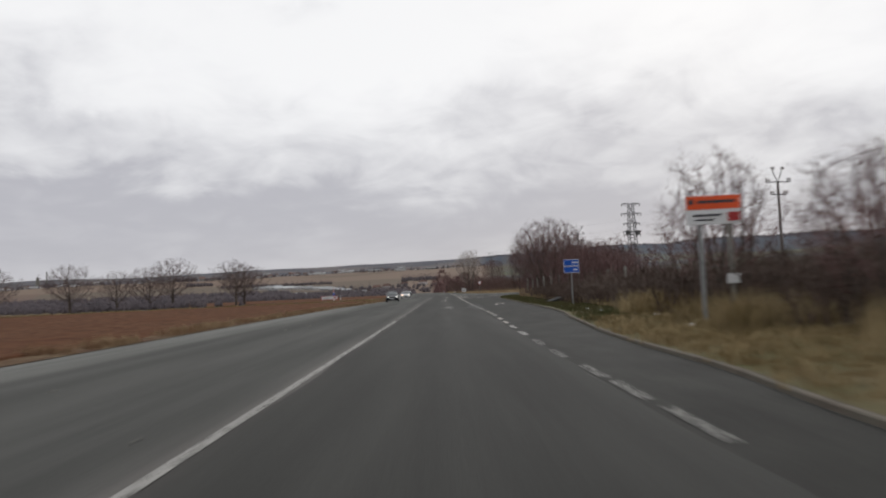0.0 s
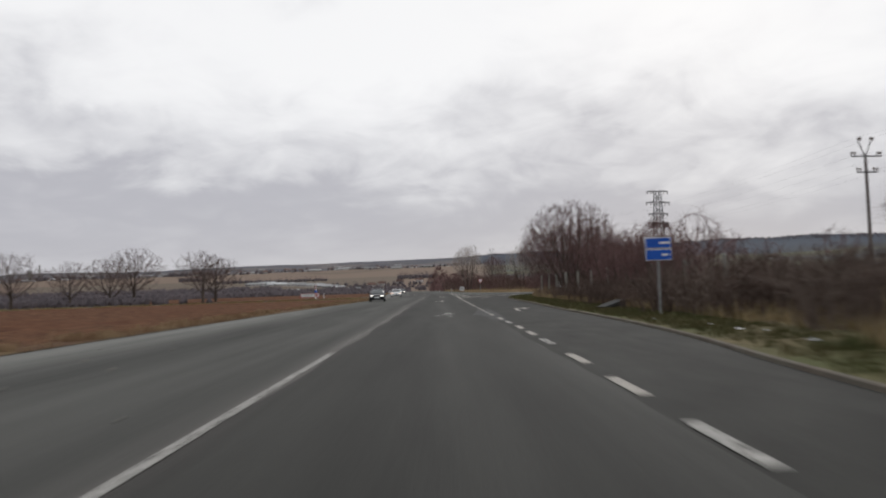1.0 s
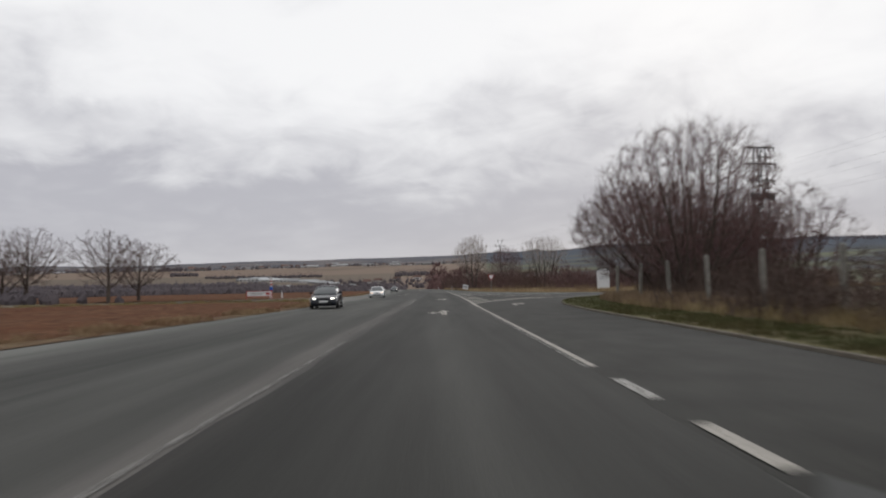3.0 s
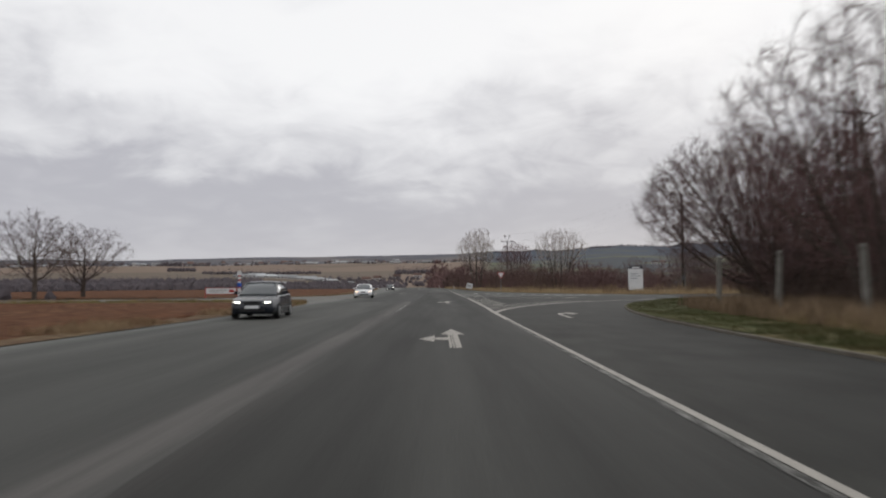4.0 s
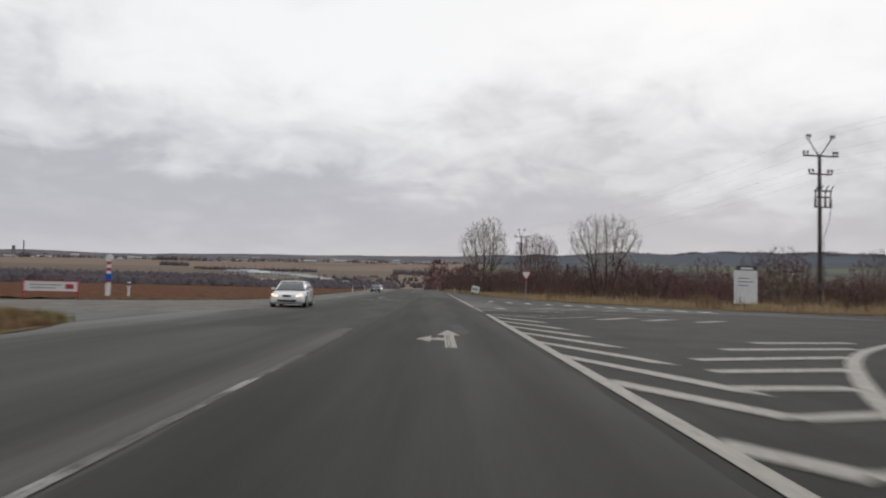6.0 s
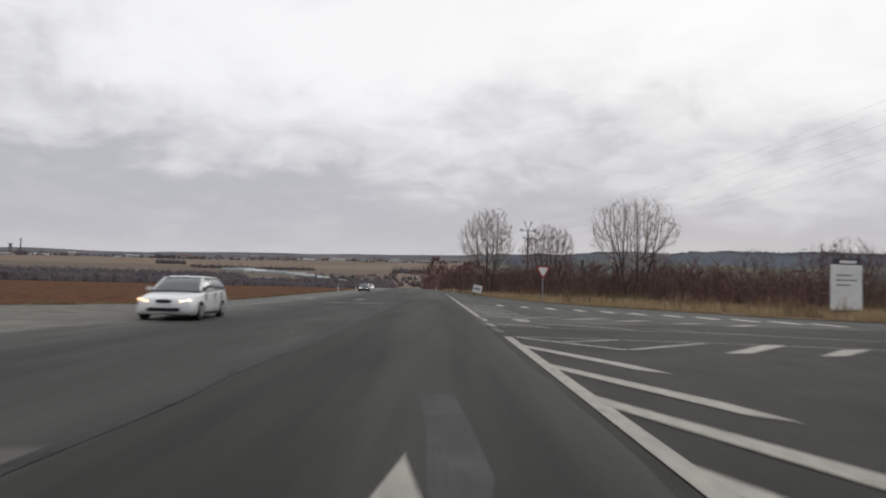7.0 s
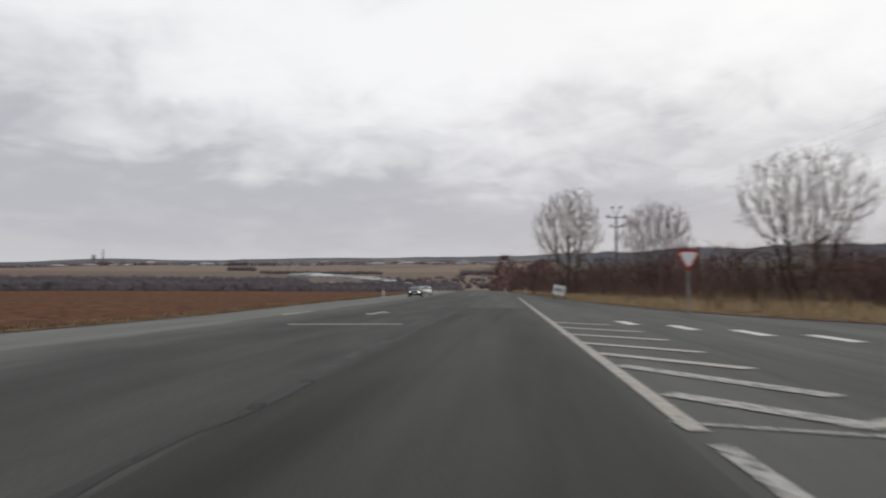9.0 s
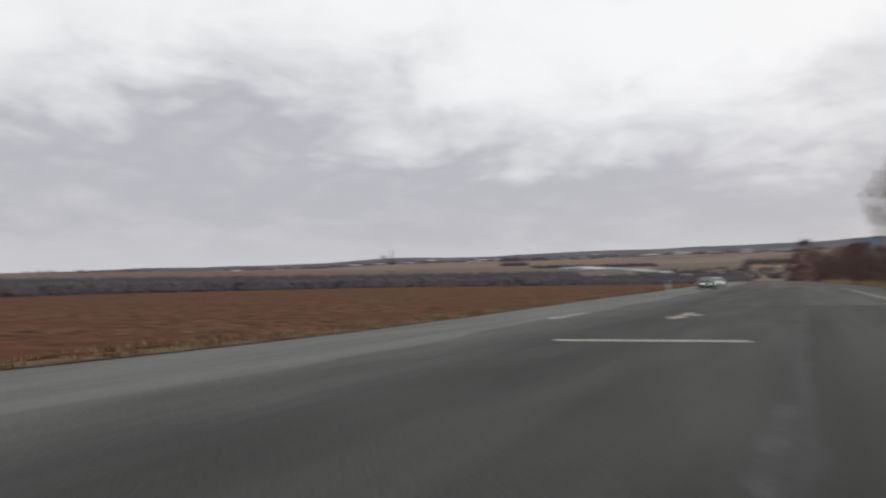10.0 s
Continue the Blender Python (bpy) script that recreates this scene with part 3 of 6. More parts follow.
def build_marks():
    ribbon("edge_line", [(-2.21, y) for y in np.arange(-45, 34.2, 1.5)], 0.13, lift(), PAINT_WORN, MARKS)
    ribbon("edge_line_worn", [(-2.24, y) for y in np.arange(34, 72, 1.5)], 0.08, lift(), PAINT_SCUFFED, MARKS)
    ribbon("edge_line_worn", [(-2.2, y) for y in np.arange(104, 119, 1.0)], 0.12, lift(), PAINT_SCUFFED, MARKS)
    for y, w, m in ((104.4, 2.2, PAINT_SCUFFED), (109.5, 0.5, PAINT_WORN), (113.6, 1.1, PAINT_WORN)):
        dash("edge_line_worn", (-2.2, y), (-2.2, y + w), 0.11, m)
    starts = [5.84 - 2.6 * k for k in range(2, 20)] + [5.84, 8.04, 10.06, 13.0, 16.05, 19.4, 22.9, 26.1, 29.5, 33.4, 36.3, 39.2, 42.5, 45.6, 49.7, 52.7, 56.0, 59.3, 62.3]
    for k, y in enumerate(starts):
        x = float(np.interp(y, [5, 13, 20, 25, 34, 40, 45, 52, 60], [2.19, 2.05, 2.09, 2.16, 2.28, 2.30, 2.25, 2.17, 2.17]))
        dash("lane_dash", (x, y), (x, y + 1.6), 0.16, PAINT_SCUFFED if y < 17 else (PAINT_WORN if k % 3 == 0 or y < 23 else PAINT))
    ribbon("lane_line", [(2.17, y) for y in np.arange(65.4, 98, 1.5)], 0.10, lift(), PAINT, MARKS)
    ribbon("lane_line_worn", [(2.06, y) for y in np.arange(65.4, 98, 1.5)], 0.09, lift(), PAINT_SCUFFED, MARKS)
    ribbon("lane_line", [(float(np.interp(y, [97, 105, 111, 140], [2.15, 2.17, 2.27, 2.29])), y) for y in np.arange(97, 139.6, 1.2)], 0.20, lift(), PAINT, MARKS)
    ribbon("lane_line", [(2.20 - 0.006 * (y - 150), y) for y in np.arange(150.6, 240, 1.5)], 0.20, lift(), PAINT, MARKS)
    for a, b in ((140.9, 142.9), (143.8, 145.8), (147.25, 150.0)):
        dash("lane_dash", (2.29, a), (2.24, b), 0.2, PAINT_SCUFFED if a < 143 else PAINT_WORN)
    ahead_left_arrow(0.32, 54.8, PAINT_WORN, PAINT_SCUFFED, PAINT_SCUFFED)
    ahead_left_arrow(0.11, 92.0, PAINT)
    ahead_left_arrow(0.33, 126.0, PAINT)
    right_arrow(3.83, 54.3)
    right_arrow(4.5, 98.2)

    def stripes(rows, w, material=None):
        for row in rows:
            for a, b in zip(row, row[1:]):
                dash("hatch_stripe", a, b, w, material)

    # first island: curved edge, hatching on its two sides
    curve = smooth_line([(2.2, 103.4), (2.36, 104.6), (2.74, 106.5), (3.46, 109.2), (4.7, 112.9), (6.12, 116.0), (7.95, 119.4), (10.1, 122.4), (13.3, 125.7), (17, 128.6), (22, 132.0)], 6)
    ribbon("island_edge", curve, 0.26, lift(), PAINT, MARKS)
    stripes([[(2.3, 108.9), (2.63, 108.15), (3.3, 108.2)], [(2.3, 111.4), (2.96, 110.3), (3.9, 110.42)], [(2.3, 115.3), (3.54, 112.6), (4.8, 113.0)]], 0.36)
    for y0 in (118.7, 122.1, 125.5, 128.8, 132.3, 136.2):
        x = 2.32
        shape("hatch_stripe", [(x, y0 + 0.5), (3.75, y0 - 3.4), (4.05, y0 - 4.6), (3.65, y0 - 4.2), (x, y0 - 0.3)])
    stripes([[(3.88, 114.8), (5.48, 115.0)], [(4.24, 116.7), (6.76, 117.4)], [(4.64, 118.6), (8.1, 119.8)], [(6.1, 121.1), (9.5, 122.1)], [(7.7, 123.4), (10.6, 124.2)]], 0.42)
    # the mouth of the side road: lines and blocks
    stripes([[(2.2, 139.25), (7.3, 138.5), (12, 137.2)], [(2.3, 143.8), (6.6, 143.25), (10, 142.6)], [(4.7, 145.8), (7.5, 144.6), (9.4, 142.5), (12.6, 140.5)], [(3.83, 147.4), (8.0, 147.3)], [(2.06, 151.0), (6.8, 149.6)], [(3.85, 149.2), (6.1, 148.4)]], 0.11, PAINT_WORN)
    stripes([[(2.52, 138.9), (3.6, 137.1), (4.43, 135.8), (6.9, 138.3)], [(3.47, 137.7), (4.9, 138.7)], [(2.5, 145.4), (4.05, 143.9)], [(4.04, 146.1), (5.35, 145.1), (6.6, 143.5)]], 0.22, PAINT_WORN)
    for pts in ([(6.32, 135.5), (8.4, 138.4), (8.9, 138.3), (6.96, 135.7)], [(8.2, 135.4), (9.75, 137.4), (10.44, 137.5), (8.86, 135.6)], [(10.2, 134.9), (11.8, 136.8), (12.4, 136.8), (10.9, 135.1)], [(3.37, 149.6), (3.98, 149.6), (3.93, 147.5), (3.47, 147.4)], [(3.5, 150.9), (5.7, 152.5), (6.0, 152.5), (4.1, 150.9)], [(5.47, 150.2), (7.03, 152.0), (7.83, 152.0), (5.9, 150.2)], [(7.27, 149.6), (8.64, 151.0), (9.44, 150.9), (8.02, 149.7)], [(9.24, 148.5), (10.5, 149.6), (11.1, 149.5), (9.9, 148.5)], [(11.0, 147.7), (12.3, 149.0), (12.9, 148.9), (11.7, 147.7)]):
        shape("give_way_block", pts)
    # second island
    stripes([[(2.42, 152.9), (3.9, 150.9)], [(2.3, 156.1), (4.35, 152.9)]], 0.38, PAINT_WORN)
    stripes([[(2.2, 158.3), (4.3, 155.8)], [(2.1, 161.0), (4.3, 158.7)], [(1.95, 164.2), (4.3, 162.0)], [(1.9, 167.6), (4.3, 165.3)], [(1.9, 171.0), (3.9, 169.0)]], 0.38)
    for x, y in ((4.7, 170.6), (6.0, 167.8), (7.3, 165.3), (8.65, 163.2), (9.85, 161.1), (11.0, 159.4), (12.2, 157.4), (13.25, 155.6), (14.3, 153.7), (15.4, 152.2), (16.5, 150.8)):
        dash("give_way_dash", (x - 0.05, y + 1.3), (x + 0.05, y - 1.3), 0.42, PAINT_FRESH)
    # the oncoming lanes beyond the junction
    dash("stop_line", (-6.78, 167.95), (-3.05, 168.6), 0.5)
    for x, y, bend in ((-5.75, 176.6, 1), (-9.45, 176.0, 0)):
        shape("arrow_shaft", [(x - 0.10, y + 1.4), (x - 0.10, y + 4.6), (x + 0.12, y + 4.6), (x + 0.12, y + 1.4)])
        shape("arrow_head", [(x, y - 0.2), (x + 0.36, y + 1.4), (x - 0.34, y + 1.4)])
        if bend:
            shape("arrow_branch", [(x + 0.12, y + 2.4), (x + 0.55, y + 1.9), (x + 0.55, y + 3.2), (x + 0.12, y + 3.0)])


build_marks()


# ---- kerb, verges and field ----
def build_kerb():
    """A concrete kerb with a bevelled top edge, sunk a little into the verge."""
    prof = [(0.0, -0.05), (0.0, 0.06), (0.015, 0.075), (0.085, 0.078), (0.10, 0.068), (0.17, -0.05)]
    verts, faces = [], []
    P = [Vector(p) for p in KERB_LINE if p[0] < 80]
    for i, p in enumerate(P):
        d = (P[min(i + 1, len(P) - 1)] - P[max(i - 1, 0)]).normalized()
        n = Vector((d.y, -d.x))
        for o, h in prof:
            verts.append((p.x + n.x * o, p.y + n.y * o, h))
        if i:
            k = i * len(prof)
            for j in range(len(prof) - 1):
                faces.append((k + j, k + j + 1, k + j + 1 - len(prof), k + j - len(prof)))
    ob = new("kerb", mesh_of("kerb", verts, faces, KERB))
    tagged(ob, "weathered concrete kerb along the turning lane", "kerb", kind="structure")


build_kerb()


def strip(name, edge, width_of, z0, material, label, cols=10, bump=0.05, side=1, seed=2, kind="structure", category="verge"):
    """A strip of uneven ground that starts at an edge line."""
    verts, faces = [], []
    P = [Vector(p) for p in edge]
    for i, p in enumerate(P):
        d = (P[min(i + 1, len(P) - 1)] - P[max(i - 1, 0)]).normalized()
        n = Vector((d.y, -d.x)) * side
        w = width_of(p.x, p.y)
        for j in range(cols + 1):
            f = j / cols
            q = p + n * w * f
            h = z0 + bump * (noise.noise(Vector((q.x * 0.8, q.y * 0.8, seed))) + 0.6 * noise.noise(Vector((q.x * 2.3, q.y * 2.3, seed)))) * min(1, f * 3)
            verts.append((q.x, q.y, h if j < cols else -0.09))
        if i:
            k = i * (cols + 1)
            for j in range(cols):
                quad = (k + j, k + j + 1, k + j - cols, k + j - cols - 1)
                faces.append(quad[::-1] if side > 0 else quad)
    ob = new(name, mesh_of(name, verts, faces, material, smooth=True))
    return tagged(ob, label, category, kind=kind)


def dense(line, step=1.0):
    out = []
    for (x0, y0), (x1, y1) in zip(line, line[1:]):
        n = max(1, int(math.hypot(x1 - x0, y1 - y0) / step))
        out += [(x0 + (x1 - x0) * k / n, y0 + (y1 - y0) * k / n) for k in range(n)]
    return out + [line[-1]]


offset_kerb = [(x + 0.11, y) if y < 100 else (x + 0.10, y - 0.06) for x, y in KERB_LINE]
strip("verge", dense(offset_kerb), lambda x, y: 14.0 if y < 95 else 9.0, 0.072, VERGE, "rough roadside verge of grass and dead weeds", 14, 0.10)
strip("verge", dense(FAR_LINE), lambda x, y: 16.0, 0.03, VERGE_DRY, "dry grass verge beyond the junction", 14, 0.08)
strip("verge", dense(LEFT_NEAR), lambda x, y: 1.5 if y < 100 else 1.5 + min(2.0, (y - 100) * 0.1), 0.02, VERGE_DRY, "dry grass strip between road and ploughed field", 5, 0.06, side=-1)
strip("verge", dense(LEFT_FAR), lambda x, y: 1.2, 0.02, VERGE_DRY, "dry grass strip between road and ploughed field", 5, 0.06, side=-1)


TURF = mat("short_turf", (0.088, 0.094, 0.040), (0.058, 0.066, 0.028), 1.8, 0.95, 0.03, 20, coarse=(0.090, 0.084, 0.040), coarse_scale=0.5)
strip("turf", dense([p for p in offset_kerb if 88 < p[1] < 136]), lambda x, y: 1.0 + min(4.0, (y - 88) * 0.22), 0.10, TURF, "short green turf on the corner of the junction", 8, 0.05, seed=8, category="grass")
floor_edge = [(x + 2.9 + 0.14 * max(0, y - 86), y) for x, y in KERB_LINE if y < 108]
strip("thicket_floor", dense(floor_edge), lambda x, y: 11.5, 0.075, LITTER_FLOOR, "dark leaf litter under the roadside thicket", 8, 0.10, seed=5, category="ground")


def field(name, y0, y1, near_x, far_x):
    ys = np.arange(y0, y1 + 0.01, 0.8)
    ts = np.linspace(0, 1, 70) ** 2.2
    verts, faces = [], []
    for i, y in enumerate(ys):
        a, b = near_x(y), far_x(y)
        for j, t in enumerate(ts):
            x = a + (b - a) * t
            f = math.sin((x * 0.9 + y * 0.25) * 3.2) * 0.025
            h = 0.03 + f + 0.07 * noise.noise(Vector((x * 1.1, y * 1.1, 4))) + 0.05 * noise.noise(Vector((x * 2.7, y * 2.7, 9)))
            verts.append((x, y, max(h, -0.03) if 0 < j < len(ts) - 1 else -0.05))
        if i:
            k, n = i * len(ts), len(ts)
            faces += [(k + j, k + j - n, k + j + 1 - n, k + j + 1) for j in range(n - 1)]
    ob = new(name, mesh_of(name, verts, faces, SOIL, smooth=True))
    return tagged(ob, "freshly ploughed reddish-brown field beside the road", "field", kind="structure")


NEAR_FAR = [(-190, -60), (-170, 40), (-140, 80), (-110, 100), (-80, 112), (-48, 121), (-30, 126)]
BEYOND_FAR = [(-36, 146), (-60, 156), (-95, 190), (-120, 250), (-110, 330)]
field("ploughed_field", -45, 126, lambda y: lerp_line([(x - 1.4, yy) for x, yy in LEFT_NEAR if yy < 124 and x > -9.95] + [(-14, 126)], y), lambda y: lerp_line(NEAR_FAR, y))
field("ploughed_field", 150, 322, lambda y: lerp_line([(x - 1.1, yy) for x, yy in LEFT_FAR if yy > 149.5], y), lambda y: lerp_line(BEYOND_FAR, y))


# ---- bare trees and shrubs ----
def grow_tree(seed, buds, height, width, low, stems=1, trunk_r=0.12, twig_r=0.008, step=0.3, hollow=0.45, plump=2.2, lumps=0.2, foot=0.3, up=0.06, spikes=3, spike=0.4, waist=0.55, wander=0.07, fine=0.6, fray=0.6):
    """Segments (a, b, ra, rb, level) of a bare tree: limbs that branch towards buds spread through a rounded crown."""
    rng = np.random.default_rng(seed)
    d = rng.normal(size=(buds, 3))
    d /= np.linalg.norm(d, axis=1)[:, None]
    half = (height - low) / 2
    bulge = np.array([1 + lumps * noise.noise(Vector(v) * 2.0 + Vector((seed, 0, 0))) for v in d])
    bulge *= (np.hypot(d[:, 0], d[:, 1]) ** plump + np.abs(d[:, 2]) ** plump) ** (-1 / plump)
    goal = d * (rng.random(buds) ** hollow * bulge)[:, None] * (width / 2, width / 2, half) + (0, 0, low + half)
    goal[:, :2] *= (waist + (1 - waist) * np.clip((goal[:, 2] - low) / half, 0, 1))[:, None]
    goal[:, 2] = np.maximum(goal[:, 2], 0.12)
    pos, parent = [np.array([0, 0, -0.15])], [-1]
    for k in range(stems):
        t = 6.283 * (k + 0.4 * rng.random()) / stems
        p = np.array([foot * math.cos(t), foot * math.sin(t), -0.1]) * ((0.4 + 0.6 * rng.random(),) * 2 + (1,)) if stems > 1 else np.array([0, 0, -0.1])
        out = np.array([math.cos(t) * 0.35, math.sin(t) * 0.35, 1.0]) if stems > 1 else np.array([0.03, 0.02, 1.0])
        last = 0
        for _ in range(max(2, int(low * 1.05 / step))):
            pos.append(p)
            parent.append(last)
            last = len(pos) - 1
            p = p + step * (out + rng.normal(size=3) * 0.10) / np.linalg.norm(out)
    pos = np.array(pos)
    kill = 1.1 * step
    alive = np.ones(buds, bool)
    gap = np.full(buds, 1e9)
    near = np.zeros(buds, int)

    def look_at(first):
        for i0 in range(first, len(pos), 400):
            q = pos[i0:i0 + 400]
            dd = np.linalg.norm(goal[:, None] - q[None], axis=2)
            j = dd.argmin(1)
            m = dd[np.arange(buds), j]
            better = m < gap
            gap[better], near[better] = m[better], j[better] + i0

    look_at(0)
    kids = collections.Counter()
    for _ in range(90):
        alive &= gap > kill
        if not alive.any():
            break
        idx = np.nonzero(alive)[0]
        pull = np.zeros((len(pos), 3))
        v = goal[idx] - pos[near[idx]]
        np.add.at(pull, near[idx], v / np.linalg.norm(v, axis=1)[:, None])
        # a tip grows on ahead; only side shoots turn back
        onto = {i: pos[i] - pos[max(parent[i], 0)] for i in np.unique(near[idx])}
        busy = [i for i, d in onto.items() if kids[i] < 3 and (kids[i] or i == 0 or pull[i] @ d > 0.25 * np.linalg.norm(pull[i]) * np.linalg.norm(d))]
        if not busy:
            break
        w = pull[busy]
        w /= np.linalg.norm(w, axis=1)[:, None] + 1e-6
        onward = pos[busy] - pos[[max(parent[i], 0) for i in busy]]
        w += 0.55 * onward / (np.linalg.norm(onward, axis=1)[:, None] + 1e-6) + rng.normal(size=w.shape) * wander + (0, 0, up)
        w /= np.linalg.norm(w, axis=1)[:, None]
        first = len(pos)
        pos = np.concatenate([pos, pos[busy] + w * step])
        for i in busy:
            kids[i] += 1
            parent.append(int(i))
        look_at(first)
    n = len(pos)
    ends = np.zeros(n)
    has = np.zeros(n, bool)
    for i in range(n - 1, -1, -1):
        if not has[i]:
            ends[i] += 1
        if parent[i] >= 0:
            ends[parent[i]] += ends[i]
            has[parent[i]] = True
    most = max(ends[k] for k in range(n) if parent[k] == 0)
    power = math.log(trunk_r / twig_r) / max(math.log(most), 0.1)
    rad = twig_r * ends ** power
    P = [Vector(p) for p in pos]
    segs = []
    for i in range(n):
        j = parent[i]
        if j < 0:
            continue
        r1 = float(rad[i])
        r0 = min(float(rad[j]), r1 * 1.35)
        segs.append((P[j], P[i], r0, r1 if ends[i] > 1 else 0.0, 0 if ends[i] > 60 else (1 if ends[i] > 8 else 2)))
        if ends[i] <= 5:
            out = (P[i] - P[j]).normalized()
            for _ in range(spikes):
                o = P[j].lerp(P[i], rng.uniform(0.0, 1.0))
                w = (out * 0.7 + Vector((0, 0, 0.15)) + Vector(rng.normal(size=3)) * fray).normalized()
                segs.append((o, o + w * spike * rng.uniform(0.4, 1.3), twig_r * fine, 0.0, 3))
    return segs


def tubes(name, segs, material, sides):
    """Tapered tubes; a twig that ends in a point is a three-sided spike."""
    verts, faces = [], []
    for a, b, ra, rb, level in segs:
        n = sides(level)
        d = b - a
        if d.length < 1e-4:
            continue
        d.normalize()
        u = d.cross(Vector((0.31, 0.77, 0.56))).normalized()
        v = d.cross(u)
        k = len(verts)
        ends = ((a - d * ra * 0.5, ra), (b, rb)) if rb else ((a, ra),)
        for p, r in ends:
            for i in range(n):
                t = 6.28318 * i / n
                verts.append(p + u * (r * math.cos(t)) + v * (r * math.sin(t)))
        if not rb:
            verts.append(b)
        for i in range(n):
            j = (i + 1) % n
            faces.append((k + i, k + j, k + n + j, k + n + i) if rb else (k + i, k + j, k + n))
    return mesh_of(name, verts, faces, material)


def make_tree(name, label, category, segs, twig_mat, split=1, bark=BARK):
    """A tree as trunk with limbs, and a crown of twigs."""
    ob = thing(name, label, category)
    for nm, part_segs, m in (("trunk", [s for s in segs if s[4] <= split], bark), ("crown", [s for s in segs if s[4] > split], twig_mat)):
        child = new(nm, tubes(nm, part_segs, m, lambda lv: 7 if lv == 0 else (4 if lv == 1 else 3)))
        child.parent = ob
    return ob


def place(ob, x, y, z=0.0, turn=0.0, size=1.0, wide=None):
    ob.matrix_basis = pose(x, y, z, 0, 0, turn) @ Matrix.Diagonal((wide or size, wide or size, size, 1))
    return ob


def again(ob, x, y, z=0.0, turn=0.0, size=1.0, wide=None, label=""):
    c = copy_thing(ob, pose(x, y, z, 0, 0, turn))
    c.scale = (wide or size, wide or size, size)
    if label:
        tagged(c, label)
    return c



# field trees: solitary, broad crowned
FIELD = dict(trunk_r=0.30, twig_r=0.012, step=0.40, hollow=0.5, plump=2.3, lumps=0.3, up=0.03, spikes=6, spike=0.75, waist=0.75, wander=0.12, fine=0.75)
oak = make_tree("field_tree", "bare broad-crowned tree at the edge of a field", "tree", grow_tree(11, 1500, 10.8, 11.4, 2.1, **FIELD), TWIG_DOME)
oak_b = make_tree("field_tree", "bare wide-spreading tree at the edge of a field", "tree", grow_tree(23, 1500, 10.3, 12.4, 1.9, **FIELD), TWIG_DOME)
for ob in (oak, oak_b):
    tagged(ob, group="trees along the field")
place(oak, -58.7, 159.5, -0.1, 20, 1.0)
place(oak_b, -67, 168, -0.2, 80, 0.95)
again(oak, -70, 158, -0.2, 130, 0.8)
again(oak_b, -72.5, 143, -0.2, 200, 0.93)
again(oak, -41.7, 147.5, 0.0, 260, 0.84)
again(oak_b, -44.2, 163, 0.0, 310, 0.86)
again(oak_b, -92, 150, -0.3, 30, 0.95)

# trees on the verge of the turning lane
domed = make_tree("roadside_tree", "large bare dome-shaped tree with many upright limbs", "tree", grow_tree(31, 9800, 8.3, 13.0, 0.8, stems=10, trunk_r=0.12, twig_r=0.0085, step=0.27, hollow=0.52, plump=2.4, lumps=0.12, foot=0.8, up=0.10, spikes=9, spike=0.75, waist=0.85, fine=0.5, fray=0.8), TWIG_ROUND)
place(domed, 15.8, 106.5, 0.05, 10)
dark_tree = make_tree("roadside_tree", "dense reddish-brown bare tree behind the fence posts", "tree", grow_tree(37, 3700, 9.7, 10.4, 1.0, stems=7, trunk_r=0.12, twig_r=0.0075, step=0.31, hollow=0.42, plump=2.4, lumps=0.16, foot=0.9, up=0.07, spikes=9, spike=0.8, waist=0.75, fine=0.55, fray=0.75), TWIG_RED)
place(dark_tree, 13.5, 93.6, 0.05, 0, 1.0)
again(dark_tree, 27.5, 121, 0.05, 250, 0.75, label="dense bare tree with many stems beside the junction")
again(dark_tree, 20.3, 114, 0.05, 140, 0.72, label="dense bare tree with many stems beside the junction")
tall = make_tree("slender_tree", "slender bare tree rising above the thicket", "tree", grow_tree(41, 400, 5.4, 3.4, 0.6, stems=4, trunk_r=0.045, twig_r=0.0085, step=0.26, foot=0.15, lumps=0.3, up=0.30, wander=0.05, spikes=5, spike=0.55, waist=0.5, fine=0.7, fray=0.75), TWIG_RED)
place(tall, 8.3, 22.6, 0.05, 0, 1.0)
for x, y, s in ((9.3, 23.8, 0.96), (8.1, 14.2, 0.68), (9.0, 15.4, 0.75), (9.9, 16.6, 0.8), (10.8, 33, 0.8), (15.7, 59, 0.74), (17.5, 61, 0.7), (19.5, 62, 0.66), (11.6, 57, 0.85), (12.6, 60, 0.92), (13.6, 64, 0.95), (11.4, 63.5, 0.8), (12.4, 52, 0.72), (26, 66, 0.85), (13.0, 55, 0.9), (14.5, 70, 0.8)):
    again(tall, x, y, 0.05, x * 77 % 360, s, s * 1.25)

# trees beyond the junction
willow = make_tree("poplar_tree", "pale bare tree with an upright oval crown", "tree", grow_tree(47, 2300, 10.2, 6.8, 1.7, stems=3, trunk_r=0.16, twig_r=0.0105, step=0.33, hollow=0.42, foot=0.35, lumps=0.12, up=0.28, spikes=9, spike=0.65, waist=0.55, wander=0.05), TWIG_PALE)
place(willow, 8.2, 239, 0.0, 0, 1.36)
wide = make_tree("poplar_tree", "pale bare multi-stemmed tree above red-brown scrub", "tree", grow_tree(49, 2400, 10.4, 9.2, 2.8, stems=6, trunk_r=0.12, twig_r=0.0095, step=0.35, hollow=0.42, foot=0.8, lumps=0.16, up=0.26, spikes=6, spike=0.7, waist=0.55, wander=0.05), TWIG_PALE)
place(wide, 19.5, 193, 0.0, 140)
